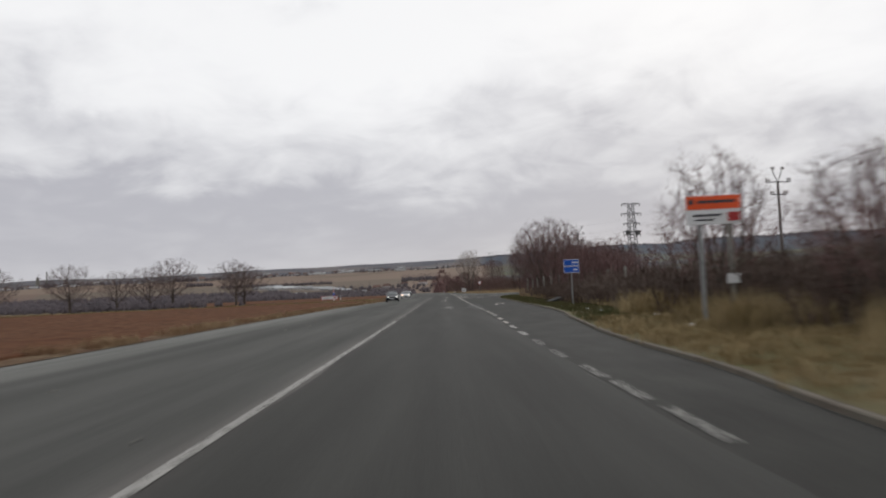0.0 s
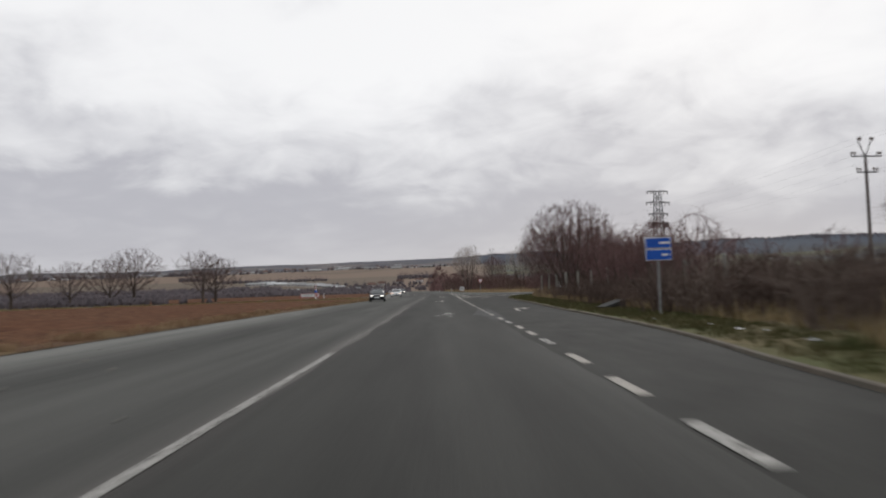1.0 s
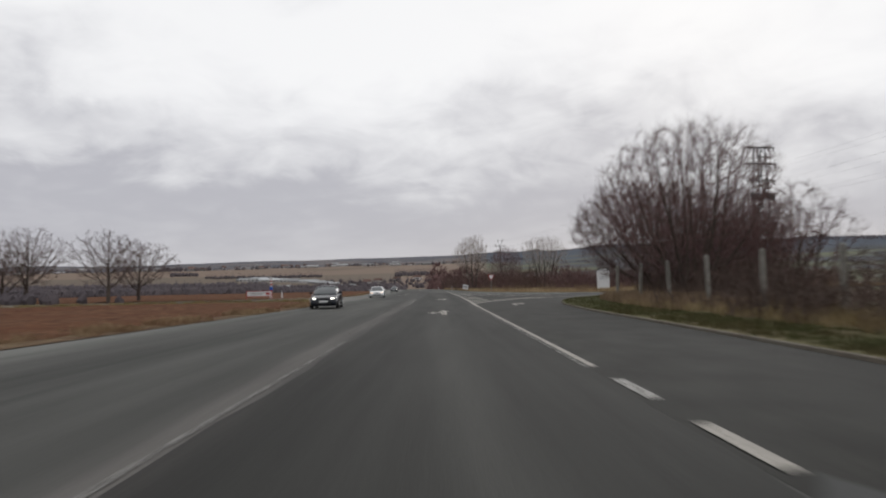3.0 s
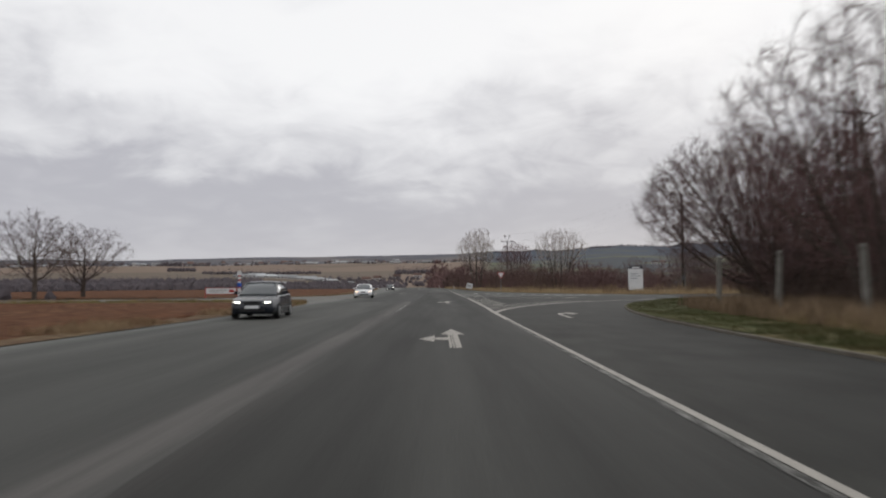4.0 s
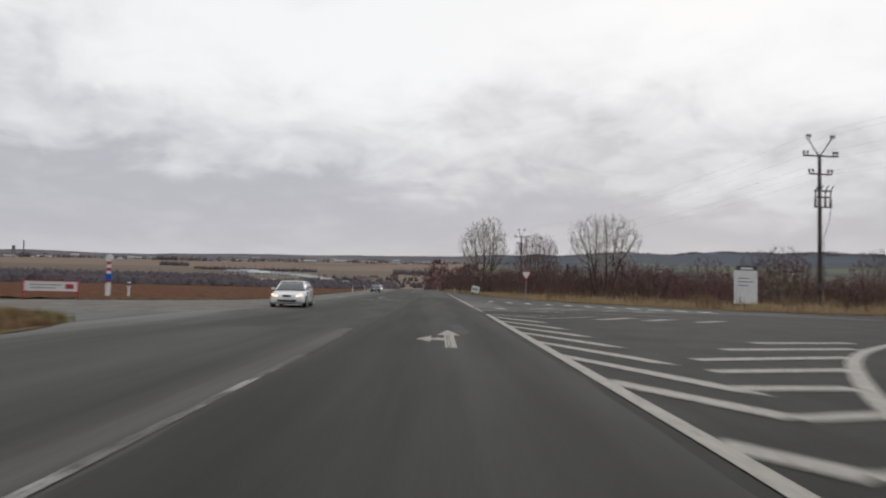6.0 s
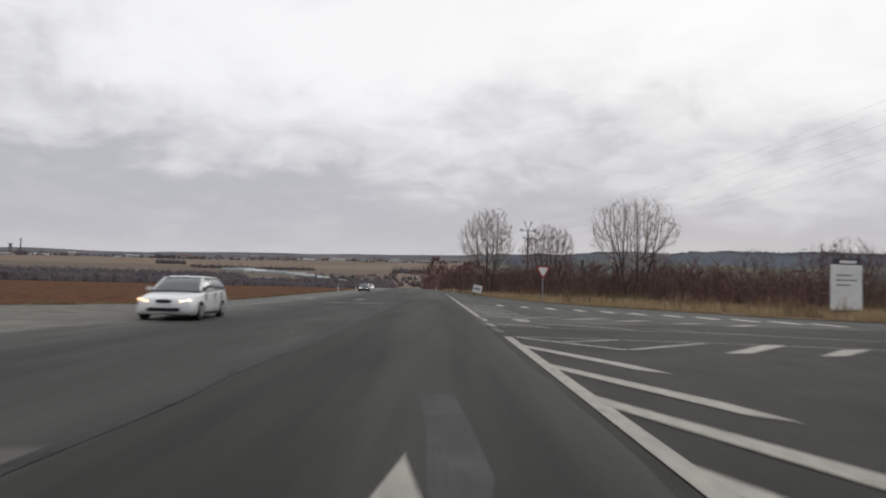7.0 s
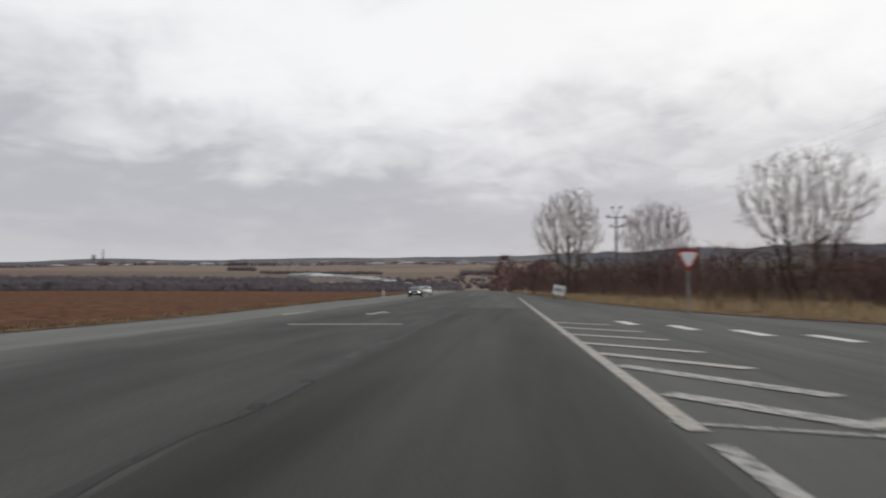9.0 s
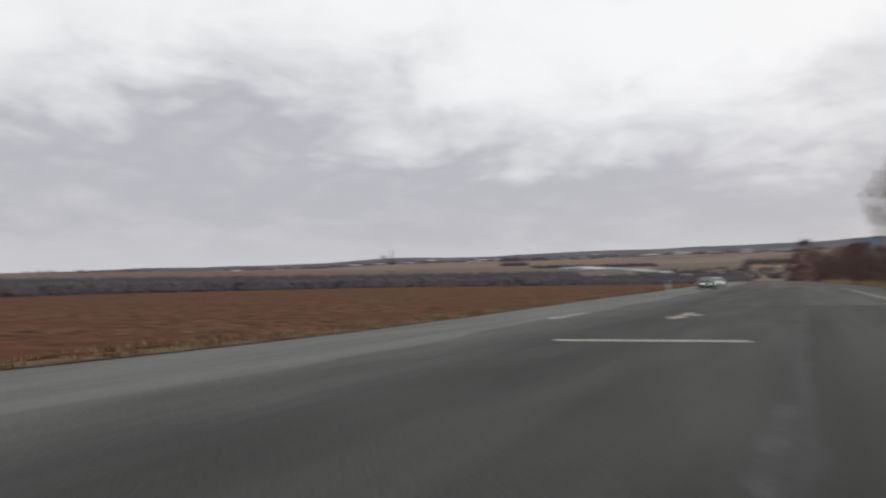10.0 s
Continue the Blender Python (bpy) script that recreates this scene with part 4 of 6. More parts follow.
red_tree = make_tree("thorn_tree", "reddish bare tree rising from the scrub", "tree", grow_tree(61, 940, 8.8, 7.8, 0.9, stems=5, trunk_r=0.085, twig_r=0.0095, step=0.38, hollow=0.45, foot=0.6, lumps=0.2, up=0.10, spikes=6, spike=0.75, waist=0.7, fine=0.7, fray=0.8), TWIG_RED)
place(red_tree, 25.0, 205, 0.0, 130, 0.7)
again(dark_tree, 14.6, 216, 0.0, 70, 0.98, 0.70, label="dense reddish-brown bare tree rising from the scrub")
for x, y, s in ((33, 196, 0.66), (38, 192, 0.72), (41, 193, 0.8), (44.5, 196, 0.7), (52, 192, 0.78), (2.2, 335, 0.95), (5.5, 305, 0.8), (11.5, 226, 0.62), (5.0, 268, 0.6)):
    again(red_tree, x, y, 0.0, x * 91 % 360, s, s * 1.15)


for x, y, s in ((11.3, 57, 0.5), (11.0, 66, 0.55), (12.5, 67.5, 0.55), (12.6, 72, 0.45), (17.0, 70, 0.5), (15.5, 64, 0.42)):
    again(red_tree, x, y, 0.05, x * 57 % 360, s, s * 1.0, label="red-brown bare thorn tree above the thicket")


def conifer(x, y, h):
    r = random.Random(6)
    bm = bmesh.new()
    rod(bm, (0, 0, -0.1), (0, 0, h * 0.95), 0.09, 0.02, 6)
    ob = thing("spruce", "small dark green spruce among bare scrub", "tree", pose(x, y, 0))
    part("trunk", bm, BARK, ob)
    verts, faces = [], []
    for k in range(420):
        f = r.random() ** 0.8
        z, rad = h * (0.08 + 0.9 * f), h * 0.24 * (1 - f) + 0.08
        a = r.uniform(0, 6.28)
        c, s = math.cos(a), math.sin(a)
        w = 0.11 + 0.1 * r.random()
        i = len(verts)
        verts += [(0.1 * rad * c - s * w, 0.1 * rad * s + c * w, z + 0.12), (0.1 * rad * c + s * w, 0.1 * rad * s - c * w, z + 0.12), (rad * c * r.uniform(0.8, 1.15), rad * s, z - 0.18 * rad)]
        faces.append((i, i + 1, i + 2))
    child = new("crown", mesh_of("crown", verts, faces, NEEDLE))
    child.parent = ob


NEEDLE = mat("spruce_needles", (0.022, 0.040, 0.022), (0.012, 0.022, 0.014), 3.0, 0.85)
conifer(21.0, 226, 5.4)

# thicket of shrubs
def shrub_segs(seed, twig, buds=200, h=2.4, w=3.4, spikes=2, spike=0.4, stem=0.02, step=0.22):
    return grow_tree(seed, buds, h, w, 0.2, stems=11, trunk_r=stem, twig_r=twig, step=step, hollow=0.6, lumps=0.5, foot=0.8, up=0.1, spikes=spikes, spike=spike, waist=0.75)


def make_shrub(label, segs, material):
    ob = new("shrub", tubes("shrub", segs, material, lambda lv: 3))
    return tagged(ob, label, "shrub", "roadside thicket")


shrub_a = make_shrub("dense grey-brown bare shrub in the roadside thicket", shrub_segs(53, 0.0135, 100, spikes=4, spike=0.52), TWIG_HEDGE)
shrub_b = make_shrub("dense dark brown bare shrub in the roadside thicket", shrub_segs(59, 0.0140, 86, h=2.2, w=3.6, spikes=4, spike=0.52), TWIG)
place(shrub_a, 10.5, 20, 0.05)
place(shrub_b, 12.5, 23, 0.05)
rng = random.Random(71)


def thicket(x0, x1, y0, y1, count, lo, hi, base=0.05):
    for _ in range(count):
        y = rng.uniform(y0, y1)
        x = rng.uniform(x0, x1) + lerp_line(KERB_LINE[:110], min(y, 99))
        s = rng.uniform(lo, hi)
        again(rng.choice((shrub_a, shrub_b)) if y < 48 else shrub_b, x, y, base, rng.uniform(0, 360), s, s * rng.uniform(1.0, 1.35))


for x, y, s in ((17.5, 103, 1.3), (18.5, 108, 1.5), (16.5, 97.5, 1.3), (21, 112, 1.6), (17.5, 111, 1.6), (20, 107, 1.7), (23, 116, 1.7), (19, 115, 1.4), (15.5, 101, 1.1), (22, 103, 1.7), (25, 109, 1.8)):
    again(shrub_b, x, y, 0.05, x * 83 % 360, s, s * 1.1)
thicket(3.6, 8.5, -8, 30, 42, 0.75, 1.1)
thicket(2.9, 6.0, 30, 48, 32, 0.5, 0.9)
thicket(2.7, 5.6, 48, 86, 54, 0.32, 0.62)
thicket(5.0, 7.5, 84, 99, 14, 0.4, 0.7)
thicket(6.8, 12.0, 0, 98, 74, 0.85, 1.15)
thicket(1.9, 4.2, 44, 64, 16, 0.45, 0.8)
thicket(8.5, 13.0, 98, 112, 20, 0.5, 0.9)


def far_thicket(label, spots, seed, material):
    """A continuous mass of scrub, joined."""
    segs = shrub_segs(seed, 0.0145, 66, spikes=4, spike=0.55, stem=0.017, step=0.26)
    base = tubes("scrub", segs, material, lambda lv: 3)
    co = np.array([v.co[:] for v in base.vertices])
    polys = [tuple(p.vertices) for p in base.polygons]
    verts, faces = [], []
    for x, y, z, s, w, a in spots:
        c, sn = math.cos(a), math.sin(a)
        k = len(verts)
        q = np.stack([x + w * (co[:, 0] * c - co[:, 1] * sn), y + w * (co[:, 0] * sn + co[:, 1] * c), z + s * co[:, 2]], 1)
        verts.extend(q.tolist())
        faces.extend(tuple(i + k for i in p) for p in polys)
        # the close-grown heart of the bush: fine shoots, most of them upright
        for _ in range(95):
            t, d = rng.uniform(0, 6.283), 1.5 * w * rng.random() ** 0.6
            h = 1.55 * s * (1 - 0.35 * (d / (1.5 * w)) ** 2) * rng.uniform(0.35, 1.12)
            px, py, b = x + math.cos(t) * d, y + math.sin(t) * d, rng.uniform(0, 3.14)
            r = 0.010 * s * rng.uniform(0.7, 1.5)
            lean = rng.gauss(0, 0.22) * h
            k = len(verts)
            verts += [(px - r * math.cos(b), py - r * math.sin(b), z - 0.1), (px + r * math.cos(b), py + r * math.sin(b), z - 0.1), (px + r * math.cos(b) + 0.5 * lean, py + r * math.sin(b), z + 0.6 * h), (px - r * math.cos(b) + 0.5 * lean, py - r * math.sin(b), z + 0.6 * h), (px + lean * 1.1, py + 0.3 * lean, z + h)]
            faces += [(k, k + 1, k + 2, k + 3), (k + 3, k + 2, k + 4)]
    bpy.data.meshes.remove(base)
    ob = new("scrub_thicket", mesh_of("scrub_thicket", verts, faces, material))
    return tagged(ob, label, "scrub", kind="stuff")


for seed, material, label in ((83, TWIG_FAR, "red-brown bare scrub beyond the junction"), (89, TWIG_RED, "dark brown bare scrub beyond the junction")):
    spots = []
    for _ in range(70):
        y = rng.uniform(186, 345)
        x = lerp_line([(22, 184), (16, 196), (12.0, 212), (9.0, 242), (6.5, 290), (2.5, 345)], y) + rng.uniform(0, 13)
        s = rng.uniform(1.5, 2.3)
        spots.append((x, y, 0.0, s, s * 1.25, rng.uniform(0, 6.28)))
    for x, y, s in ((4.4, 338, 2.3), (6.2, 334, 2.2), (3.4, 345, 2.2)):
        spots.append((x, y, 0.0, s, s * 0.8, rng.uniform(0, 6.28)))
    for _ in range(62):
        x = rng.uniform(20, 76)
        y = 180 + 0.10 * (x - 22) + rng.uniform(0, 18)
        s = rng.uniform(1.3, 1.75)
        spots.append((x, y, 0.0, s, s * 1.3, rng.uniform(0, 6.28)))
    for _ in range(8):
        x, y = rng.uniform(19, 45), rng.uniform(20, 128)
        s = rng.uniform(0.8, 1.25)
        spots.append((x, y, 0.0, s, s * 1.5, rng.uniform(0, 6.28)))
    far_thicket(label, spots, seed, material)


# ---- grasses ----
for x, y, s in ((19, 101, 0.75), (23, 108, 0.8), (21.5, 119, 0.7), (26, 112, 0.85), (18, 92, 0.7)):
    again(red_tree, x, y, 0.05, x * 57 % 360, s, s * 1.2, label="red-brown bare thorn tree above the thicket")

BROWN_GRASS = mat("brown_dead_grass", (0.27, 0.195, 0.128), (0.16, 0.115, 0.076), 1.5, 0.9)


def grass(name, spots, material, label, height, blades=14, radius=0.25, lean=0.5, seed=1, width=0.012):
    """Tufts of blades at the given spots."""
    r = random.Random(seed)
    verts, faces = [], []
    for x, y, z, s in spots:
        for _ in range(blades):
            a, d = r.uniform(0, 6.28), r.random() ** 0.7 * radius * s
            px, py = x + math.cos(a) * d, y + math.sin(a) * d
            h = height * s * r.uniform(0.5, 1.1)
            b, l = r.uniform(0, 6.28), r.random() * lean * h
            w = width * r.uniform(0.7, 1.6)
            k = len(verts)
            c, sn = math.cos(b + 1.57) * w, math.sin(b + 1.57) * w
            mx, my = px + math.cos(b) * l * 0.35, py + math.sin(b) * l * 0.35
            verts += [(px - c, py - sn, z), (px + c, py + sn, z), (mx + c * 0.7, my + sn * 0.7, z + h * 0.6), (mx - c * 0.7, my - sn * 0.7, z + h * 0.6), (px + math.cos(b) * l, py + math.sin(b) * l, z + h)]
            faces += [(k, k + 1, k + 2, k + 3), (k + 3, k + 2, k + 4)]
    ob = new(name, mesh_of(name, verts, faces, material))
    return tagged(ob, label, "grass", kind="stuff")


def along(line, lo, hi, y0, y1, count, side=1, sz=(0.6, 1.2), z=0.03, seed=0, clump=0.0):
    r = random.Random(seed)
    P = [p for p in dense(line, 0.5) if y0 <= p[1] <= y1]
    out = []
    while len(out) < count:
        i = r.randrange(1, len(P) - 1)
        d = (Vector(P[i + 1]) - Vector(P[i - 1])).normalized()
        n = Vector((d.y, -d.x)) * side
        q = Vector(P[i]) + n * r.uniform(lo, hi)
        if clump and noise.noise(Vector((q.x * 0.35, q.y * 0.35, seed))) < clump:
            continue
        out.append((q.x, q.y, z, r.uniform(*sz)))
    return out


grass("dry_grass", along(offset_kerb, 2.0, 5.4, -10, 32, 800, z=0.06, seed=1, sz=(0.5, 1.35), clump=0.08), STRAW, "tall dead straw-coloured grass on the verge", 0.75, 16, 0.4, seed=2)
grass("dry_grass", along(offset_kerb, 2.4, 7.0, 28, 94, 1200, z=0.06, seed=3, sz=(0.4, 1.1)), STRAW, "dead straw-coloured grass under the thicket", 0.5, 12, 0.35, seed=4)
grass("dry_grass", along(offset_kerb, 2.8, 7.5, 82, 112, 1100, z=0.06, seed=21, sz=(0.5, 1.2)), BROWN_GRASS, "tall brown dead grass round the tree feet", 0.7, 14, 0.4, seed=22)
grass("green_grass", along(offset_kerb, 0.1, 2.4, 22, 92, 1700, z=0.06, seed=5, sz=(0.5, 1.2)), GREEN_GRASS, "short green grass behind the kerb", 0.16, 14, 0.3, 0.6, seed=6)
grass("green_grass", along(offset_kerb, 0.1, 3.6, 90, 131, 2000, z=0.06, seed=15, sz=(0.5, 1.1)), TURF, "short green turf on the corner of the junction", 0.11, 14, 0.3, 0.6, seed=6)
grass("short_grass", along(offset_kerb, 0.1, 4.6, -12, 26, 2400, z=0.06, seed=7, sz=(0.5, 1.4)), STRAW, "short dry grass behind the kerb", 0.17, 12, 0.3, 0.7, seed=8)
grass("dry_grass", along(FAR_LINE, 0.8, 9.0, 150, 330, 3400, z=0.02, seed=9, sz=(0.35, 1.5), clump=-0.3), STRAW_PALE, "tall dead straw-coloured grass beyond the junction", 0.52, 13, 0.5, seed=10, width=0.02)
grass("dry_grass", along(FAR_LINE, 3.0, 10.0, 150, 300, 900, z=0.02, seed=31, sz=(0.6, 1.9), clump=0.05), BROWN_GRASS, "brown dead weeds at the foot of the scrub", 0.8, 12, 0.5, seed=32, width=0.02)
grass("dry_grass", along(LEFT_NEAR, 0.15, 1.7, -20, 132, 2000, -1, z=0.02, seed=11, sz=(0.3, 1.3), clump=-0.02), FIELD_GRASS, "dry straw-coloured grass along the ploughed field", 0.26, 12, 0.35, 0.7, seed=12, width=0.018)
OLIVE_GRASS = mat("olive_grass", (0.20, 0.175, 0.072), (0.115, 0.098, 0.042), 0.9, 0.9, coarse=(0.24, 0.185, 0.09), coarse_scale=0.4)
grass("green_grass", along(LEFT_NEAR, 0.1, 3.2, 117, 131, 900, -1, z=0.02, seed=35, sz=(0.4, 1.4), clump=-0.15), OLIVE_GRASS, "olive-green grass on the corner of the farm road", 0.2, 14, 0.35, 0.6, seed=36, width=0.02)
grass("dry_grass", along(LEFT_FAR, 0.15, 1.4, 148, 330, 1500, -1, z=0.02, seed=13, sz=(0.3, 1.2), clump=0.0), FIELD_GRASS, "dry straw-coloured grass along the ploughed field", 0.15, 12, 0.35, 0.7, seed=14, width=0.02)


# ---- far landscape: woods, village, sheds ----
def far_spot(px, r):
    """A spot r metres off; px counts steps to the side, 784 lies on the road's axis, 1305 steps make a slope of one."""
    d = Vector(((px - 784) / 1305, 1.0)).normalized()
    x, y = 0.8 + d.x * r, 134 + d.y * r
    return x, y, land_height(x, y)


def far_wood(name, spots, label, seed, leaf=1.1, count=70, core=1.0, material=FARWOOD):
    """Bare crowns as sprays of many thin slivers."""
    r = random.Random(seed)
    verts, faces = [], []
    for x, y, z, h in spots:
        w = h * r.uniform(0.35, 0.55)
        k = len(verts)
        for f, g in ((0.0, 0.8), (0.35, 0.9), (0.68, 0.55)):
            for j in range(5):
                a = 1.2566 * j + r.uniform(-0.4, 0.4)
                q = w * g * core * r.uniform(0.75, 1.15)
                verts.append((x + math.cos(a) * q, y + math.sin(a) * q, z + h * f * core * r.uniform(0.85, 1.1)))
        verts.append((x, y, z + h * 0.84 * core))
        for j in range(5):
            i = (j + 1) % 5
            faces += [(k + j, k + i, k + 5 + i, k + 5 + j), (k + 5 + j, k + 5 + i, k + 10 + i, k + 10 + j), (k + 10 + j, k + 10 + i, k + 15)]
        for _ in range(count):
            a, e = r.uniform(0, 6.28), r.uniform(0.0, 1.0)
            rad = w * math.sqrt(max(0.05, 1 - (2 * e - 0.9) ** 2)) * r.random() ** 0.5
            p = Vector((x + math.cos(a) * rad, y + math.sin(a) * rad, z + h * (0.02 + 0.98 * e)))
            d = Vector((math.cos(a) * 0.5, math.sin(a) * 0.5, 1)).normalized() * leaf * h / 7 * r.uniform(0.6, 1.4)
            s = Vector((r.gauss(0, 1), r.gauss(0, 1), 0)).normalized() * leaf * 0.28 * h / 7
            k = len(verts)
            verts += [p - s - d * 0.4, p + s - d * 0.4, p + d]
            faces.append((k, k + 1, k + 2))
    ob = new(name, mesh_of(name, verts, faces, material))
    return tagged(ob, label, "wood", kind="stuff")


rng = random.Random(101)
belt = []
for px in np.arange(-1650, 700, 1.7):
    for r0, r1, h0, h1 in ((250, 330, 3.2, 4.6), (330, 430, 4.6, 6.4), (440, 560, 5.6, 8.4)):
        if 232 < px < 246:
            continue
        belt.append((*far_spot(px + rng.uniform(-3, 3), rng.uniform(r0, r1)), rng.uniform(h0, h1) * (0.85 if px > 430 else 1.25)))
for (x0, y0), (x1, y1) in zip(BEYOND_FAR, BEYOND_FAR[1:]):
    for k in range(60):
        f = (k + rng.random()) / 60
        belt.append((x0 + (x1 - x0) * f - rng.uniform(3, 26), y0 + (y1 - y0) * f + rng.uniform(-2, 4), -0.2, rng.uniform(1.3, 2.3)))
far_wood("tree_belt", belt, "dark belt of bare trees along the valley", 1, leaf=0.42, count=15)
belt = []
for px in np.arange(340, 560, 3):
    belt.append((*far_spot(px, rng.uniform(1050, 1120)), rng.uniform(5, 9)))
for px in np.arange(560, 800, 2.4):
    belt.append((*far_spot(px, rng.uniform(560, 760)), rng.uniform(4, 8)))
for px in np.arange(700, 770, 1.5):
    belt.append((*far_spot(px, rng.uniform(1000, 1150)), rng.uniform(7, 12)))
for px in np.arange(-1100, 1000, 4.0):
    if rng.random() < 0.75:
        belt.append((*far_spot(px, rng.uniform(2250, 2700)), rng.uniform(6, 13) * (1.4 if rng.random() < 0.12 else 1)))
for px0, wpx, h in ((290, 22, 20), (110, 30, 14), (350, 16, 15), (-160, 40, 16), (-320, 26, 20), (440, 30, 13), (650, 40, 14), (-520, 40, 15), (40, 10, 18)):
    for _ in range(26):
        belt.append((*far_spot(px0 + rng.uniform(-wpx, wpx), rng.uniform(2250, 2500)), h * rng.uniform(0.6, 1.1)))
for px in np.arange(280, 330, 2):
    belt.append((*far_spot(px, rng.uniform(1300, 1400)), rng.uniform(8, 13)))
for _ in range(9):
    px0, r0, tilt = rng.uniform(860, 1900), rng.uniform(900, 2700), rng.uniform(-1.2, 1.2)
    for k in range(rng.randrange(10, 26)):
        belt.append((*far_spot(px0 + k * 4.5, r0 + k * 12 * tilt + rng.uniform(-25, 25)), rng.uniform(3, 6) * (0.6 + r0 / 3600)))
far_wood("hedgerow_trees", belt, "bare hedgerow trees across the far fields", 2, leaf=0.6, count=26, core=0.7)

belt = [(*far_spot(px + rng.uniform(-3, 3), rng.uniform(3450, 3720)), rng.uniform(3, 7) * (1.3 + noise.noise(Vector((px * 0.02, 0, 0))))) for px in np.arange(840, 2100, 0.9)]
far_wood("ridge_wood", belt, "dark bare wood along the ridge of the hill", 3, count=8, leaf=1.2)

bushes = [(x, y, -1.5 if y > 380 else -0.9, h) for x, y, h in ((-0.7, 398, 13.4), (-2.6, 401, 10.0), (1.5, 400, 10.5), (6.2, 352, 8.6), (8.6, 350, 9.4), (11.6, 352, 9.8), (14.8, 353, 8.8), (10.2, 357, 10.0), (3.6, 362, 7.0))]
far_wood("far_thicket", bushes, "tall dark red-brown bushes beside the far end of the road", 5, leaf=0.5, count=420, core=0.78, material=TWIG_RED)

WALL_PALE = mat("rendered_wall", (0.40, 0.39, 0.38), (0.30, 0.29, 0.285), 0.2, 0.9, island=0.45)
ROOF_RED = mat("tiled_roof", (0.15, 0.092, 0.078), (0.10, 0.068, 0.06), 0.3, 0.9, island=0.4)
ROOF_PALE = mat("pale_sheet_roof", (0.40, 0.41, 0.42), (0.26, 0.27, 0.28), 0.25, 0.7, island=0.5)
PANE = mat("dark_pane", (0.03, 0.035, 0.045), (0.02, 0.025, 0.03), 3.0, 0.15)


def gable_house(name, label, w, d, h, roof_h, wall_m, roof_m, windows=3, group="village"):
    ob = thing(name, label, "house", group=group)
    bm = bmesh.new()
    box(bm, 0, 0, h / 2, w, d, h)
    bm2 = bmesh.new()
    pts = [(-w / 2 - 0.4, -d / 2 - 0.4, h), (w / 2 + 0.4, -d / 2 - 0.4, h), (w / 2 + 0.4, d / 2 + 0.4, h), (-w / 2 - 0.4, d / 2 + 0.4, h), (-w / 2 - 0.4, 0, h + roof_h), (w / 2 + 0.4, 0, h + roof_h)]
    v = [bm2.verts.new(p) for p in pts]
    for f in ((0, 1, 5, 4), (2, 3, 4, 5), (1, 2, 5), (3, 0, 4), (3, 2, 1, 0)):
        bm2.faces.new([v[i] for i in f])
    part("wall", bm, wall_m, ob)
    part("roof", bm2, roof_m, ob)
    for k in range(windows):
        b = bmesh.new()
        box(b, -w / 2 + w * (k + 0.5) / windows, -d / 2 - 0.02, h * 0.55, w / windows * 0.4, 0.12, h * 0.35)
        part("window", b, PANE, ob)
    return ob


house = gable_house("house", "small far-off house with a red-brown gabled roof", 13, 10, 5, 4.5, WALL_PALE, ROOF_RED)
block = gable_house("apartment_block", "pale far-off apartment block with a low roof", 26, 12, 11, 2.0, WALL_PALE, ROOF_PALE, 6)
shed = gable_house("farm_shed", "long low farm shed with a pale sheet roof", 30, 13, 3.4, 2.6, WALL_PALE, ROOF_PALE, 5, "sheds in the valley")


def settle(ob, px, r, turn=0.0, size=1.0, first=False, drop=0.3):
    x, y, z = far_spot(px, r)
    yaw = -math.degrees(math.atan2((px - 784) / 1305, 1.0)) + turn
    return place(ob, x, y, z - drop, yaw, size) if first else again(ob, x, y, z - drop, yaw, size)


settle(house, 330, 2330, 10, 1.4, True)
settle(block, 595, 2620, 0, 1.0, True)
settle(shed, 470, 640, -18, 0.5, True)
for k in range(34):
    settle(shed, rng.uniform(-700, 800), rng.uniform(2250, 2600), rng.uniform(-30, 30), rng.uniform(0.6, 1.5))
for k in range(150):
    settle(house, rng.uniform(-900, 820), rng.uniform(2250, 2750), rng.uniform(-60, 60), rng.uniform(0.55, 1.1))
for px, r, s in ((130, 2400, 0.9), (268, 2450, 0.9), (455, 2600, 0.9), (705, 2500, 0.9), (230, 2350, 0.7), (-200, 2400, 0.9), (-420, 2450, 0.9)):
    settle(block, px, r, rng.uniform(-20, 20), s)
for px, r, t, s in ((415, 860, -8, 0.8), (452, 850, -12, 0.75), (492, 815, -16, 0.75), (528, 770, -20, 0.7), (556, 720, -25, 0.6), (436, 905, -8, 0.7), (300, 610, 4, 0.5), (600, 640, 10, 0.5), (648, 620, 0, 0.45), (402, 880, 6, 0.5), (440, 842, -30, 0.4), (470, 838, -14, 0.7), (510, 792, -18, 0.65), (542, 745, -22, 0.6), (480, 860, 20, 0.4), (425, 830, 12, 0.35), (572, 700, -28, 0.5)):
    settle(shed, px, r, t, s)
for px, r in ((640, 690), (662, 720), (385, 600), (700, 760), (740, 800)):
    settle(house, px, r, rng.uniform(-40, 40), 0.6)


for px, r in ((1180, 1500), (1195, 1530), (1302, 1700), (1420, 1450), (1432, 1480), (1530, 1600)):
    settle(house, px, r, rng.uniform(-40, 40), 0.75)


def chimney(px, r, h, w):
    x, y, z = far_spot(px, r)
    bm = bmesh.new()
    rod(bm, (0, 0, -1), (0, 0, h), w, w * 0.6, 10)
    bm2 = bmesh.new()
    rod(bm2, (0, 0, h - 2), (0, 0, h + 0.6), w * 0.75, w * 0.75, 10)
    ob = thing("chimney", "tall thin works chimney far off on the skyline", "chimney", pose(x, y, z))
    part("shaft", bm, CONCRETE, ob)
    part("rim", bm2, CONCRETE, ob)


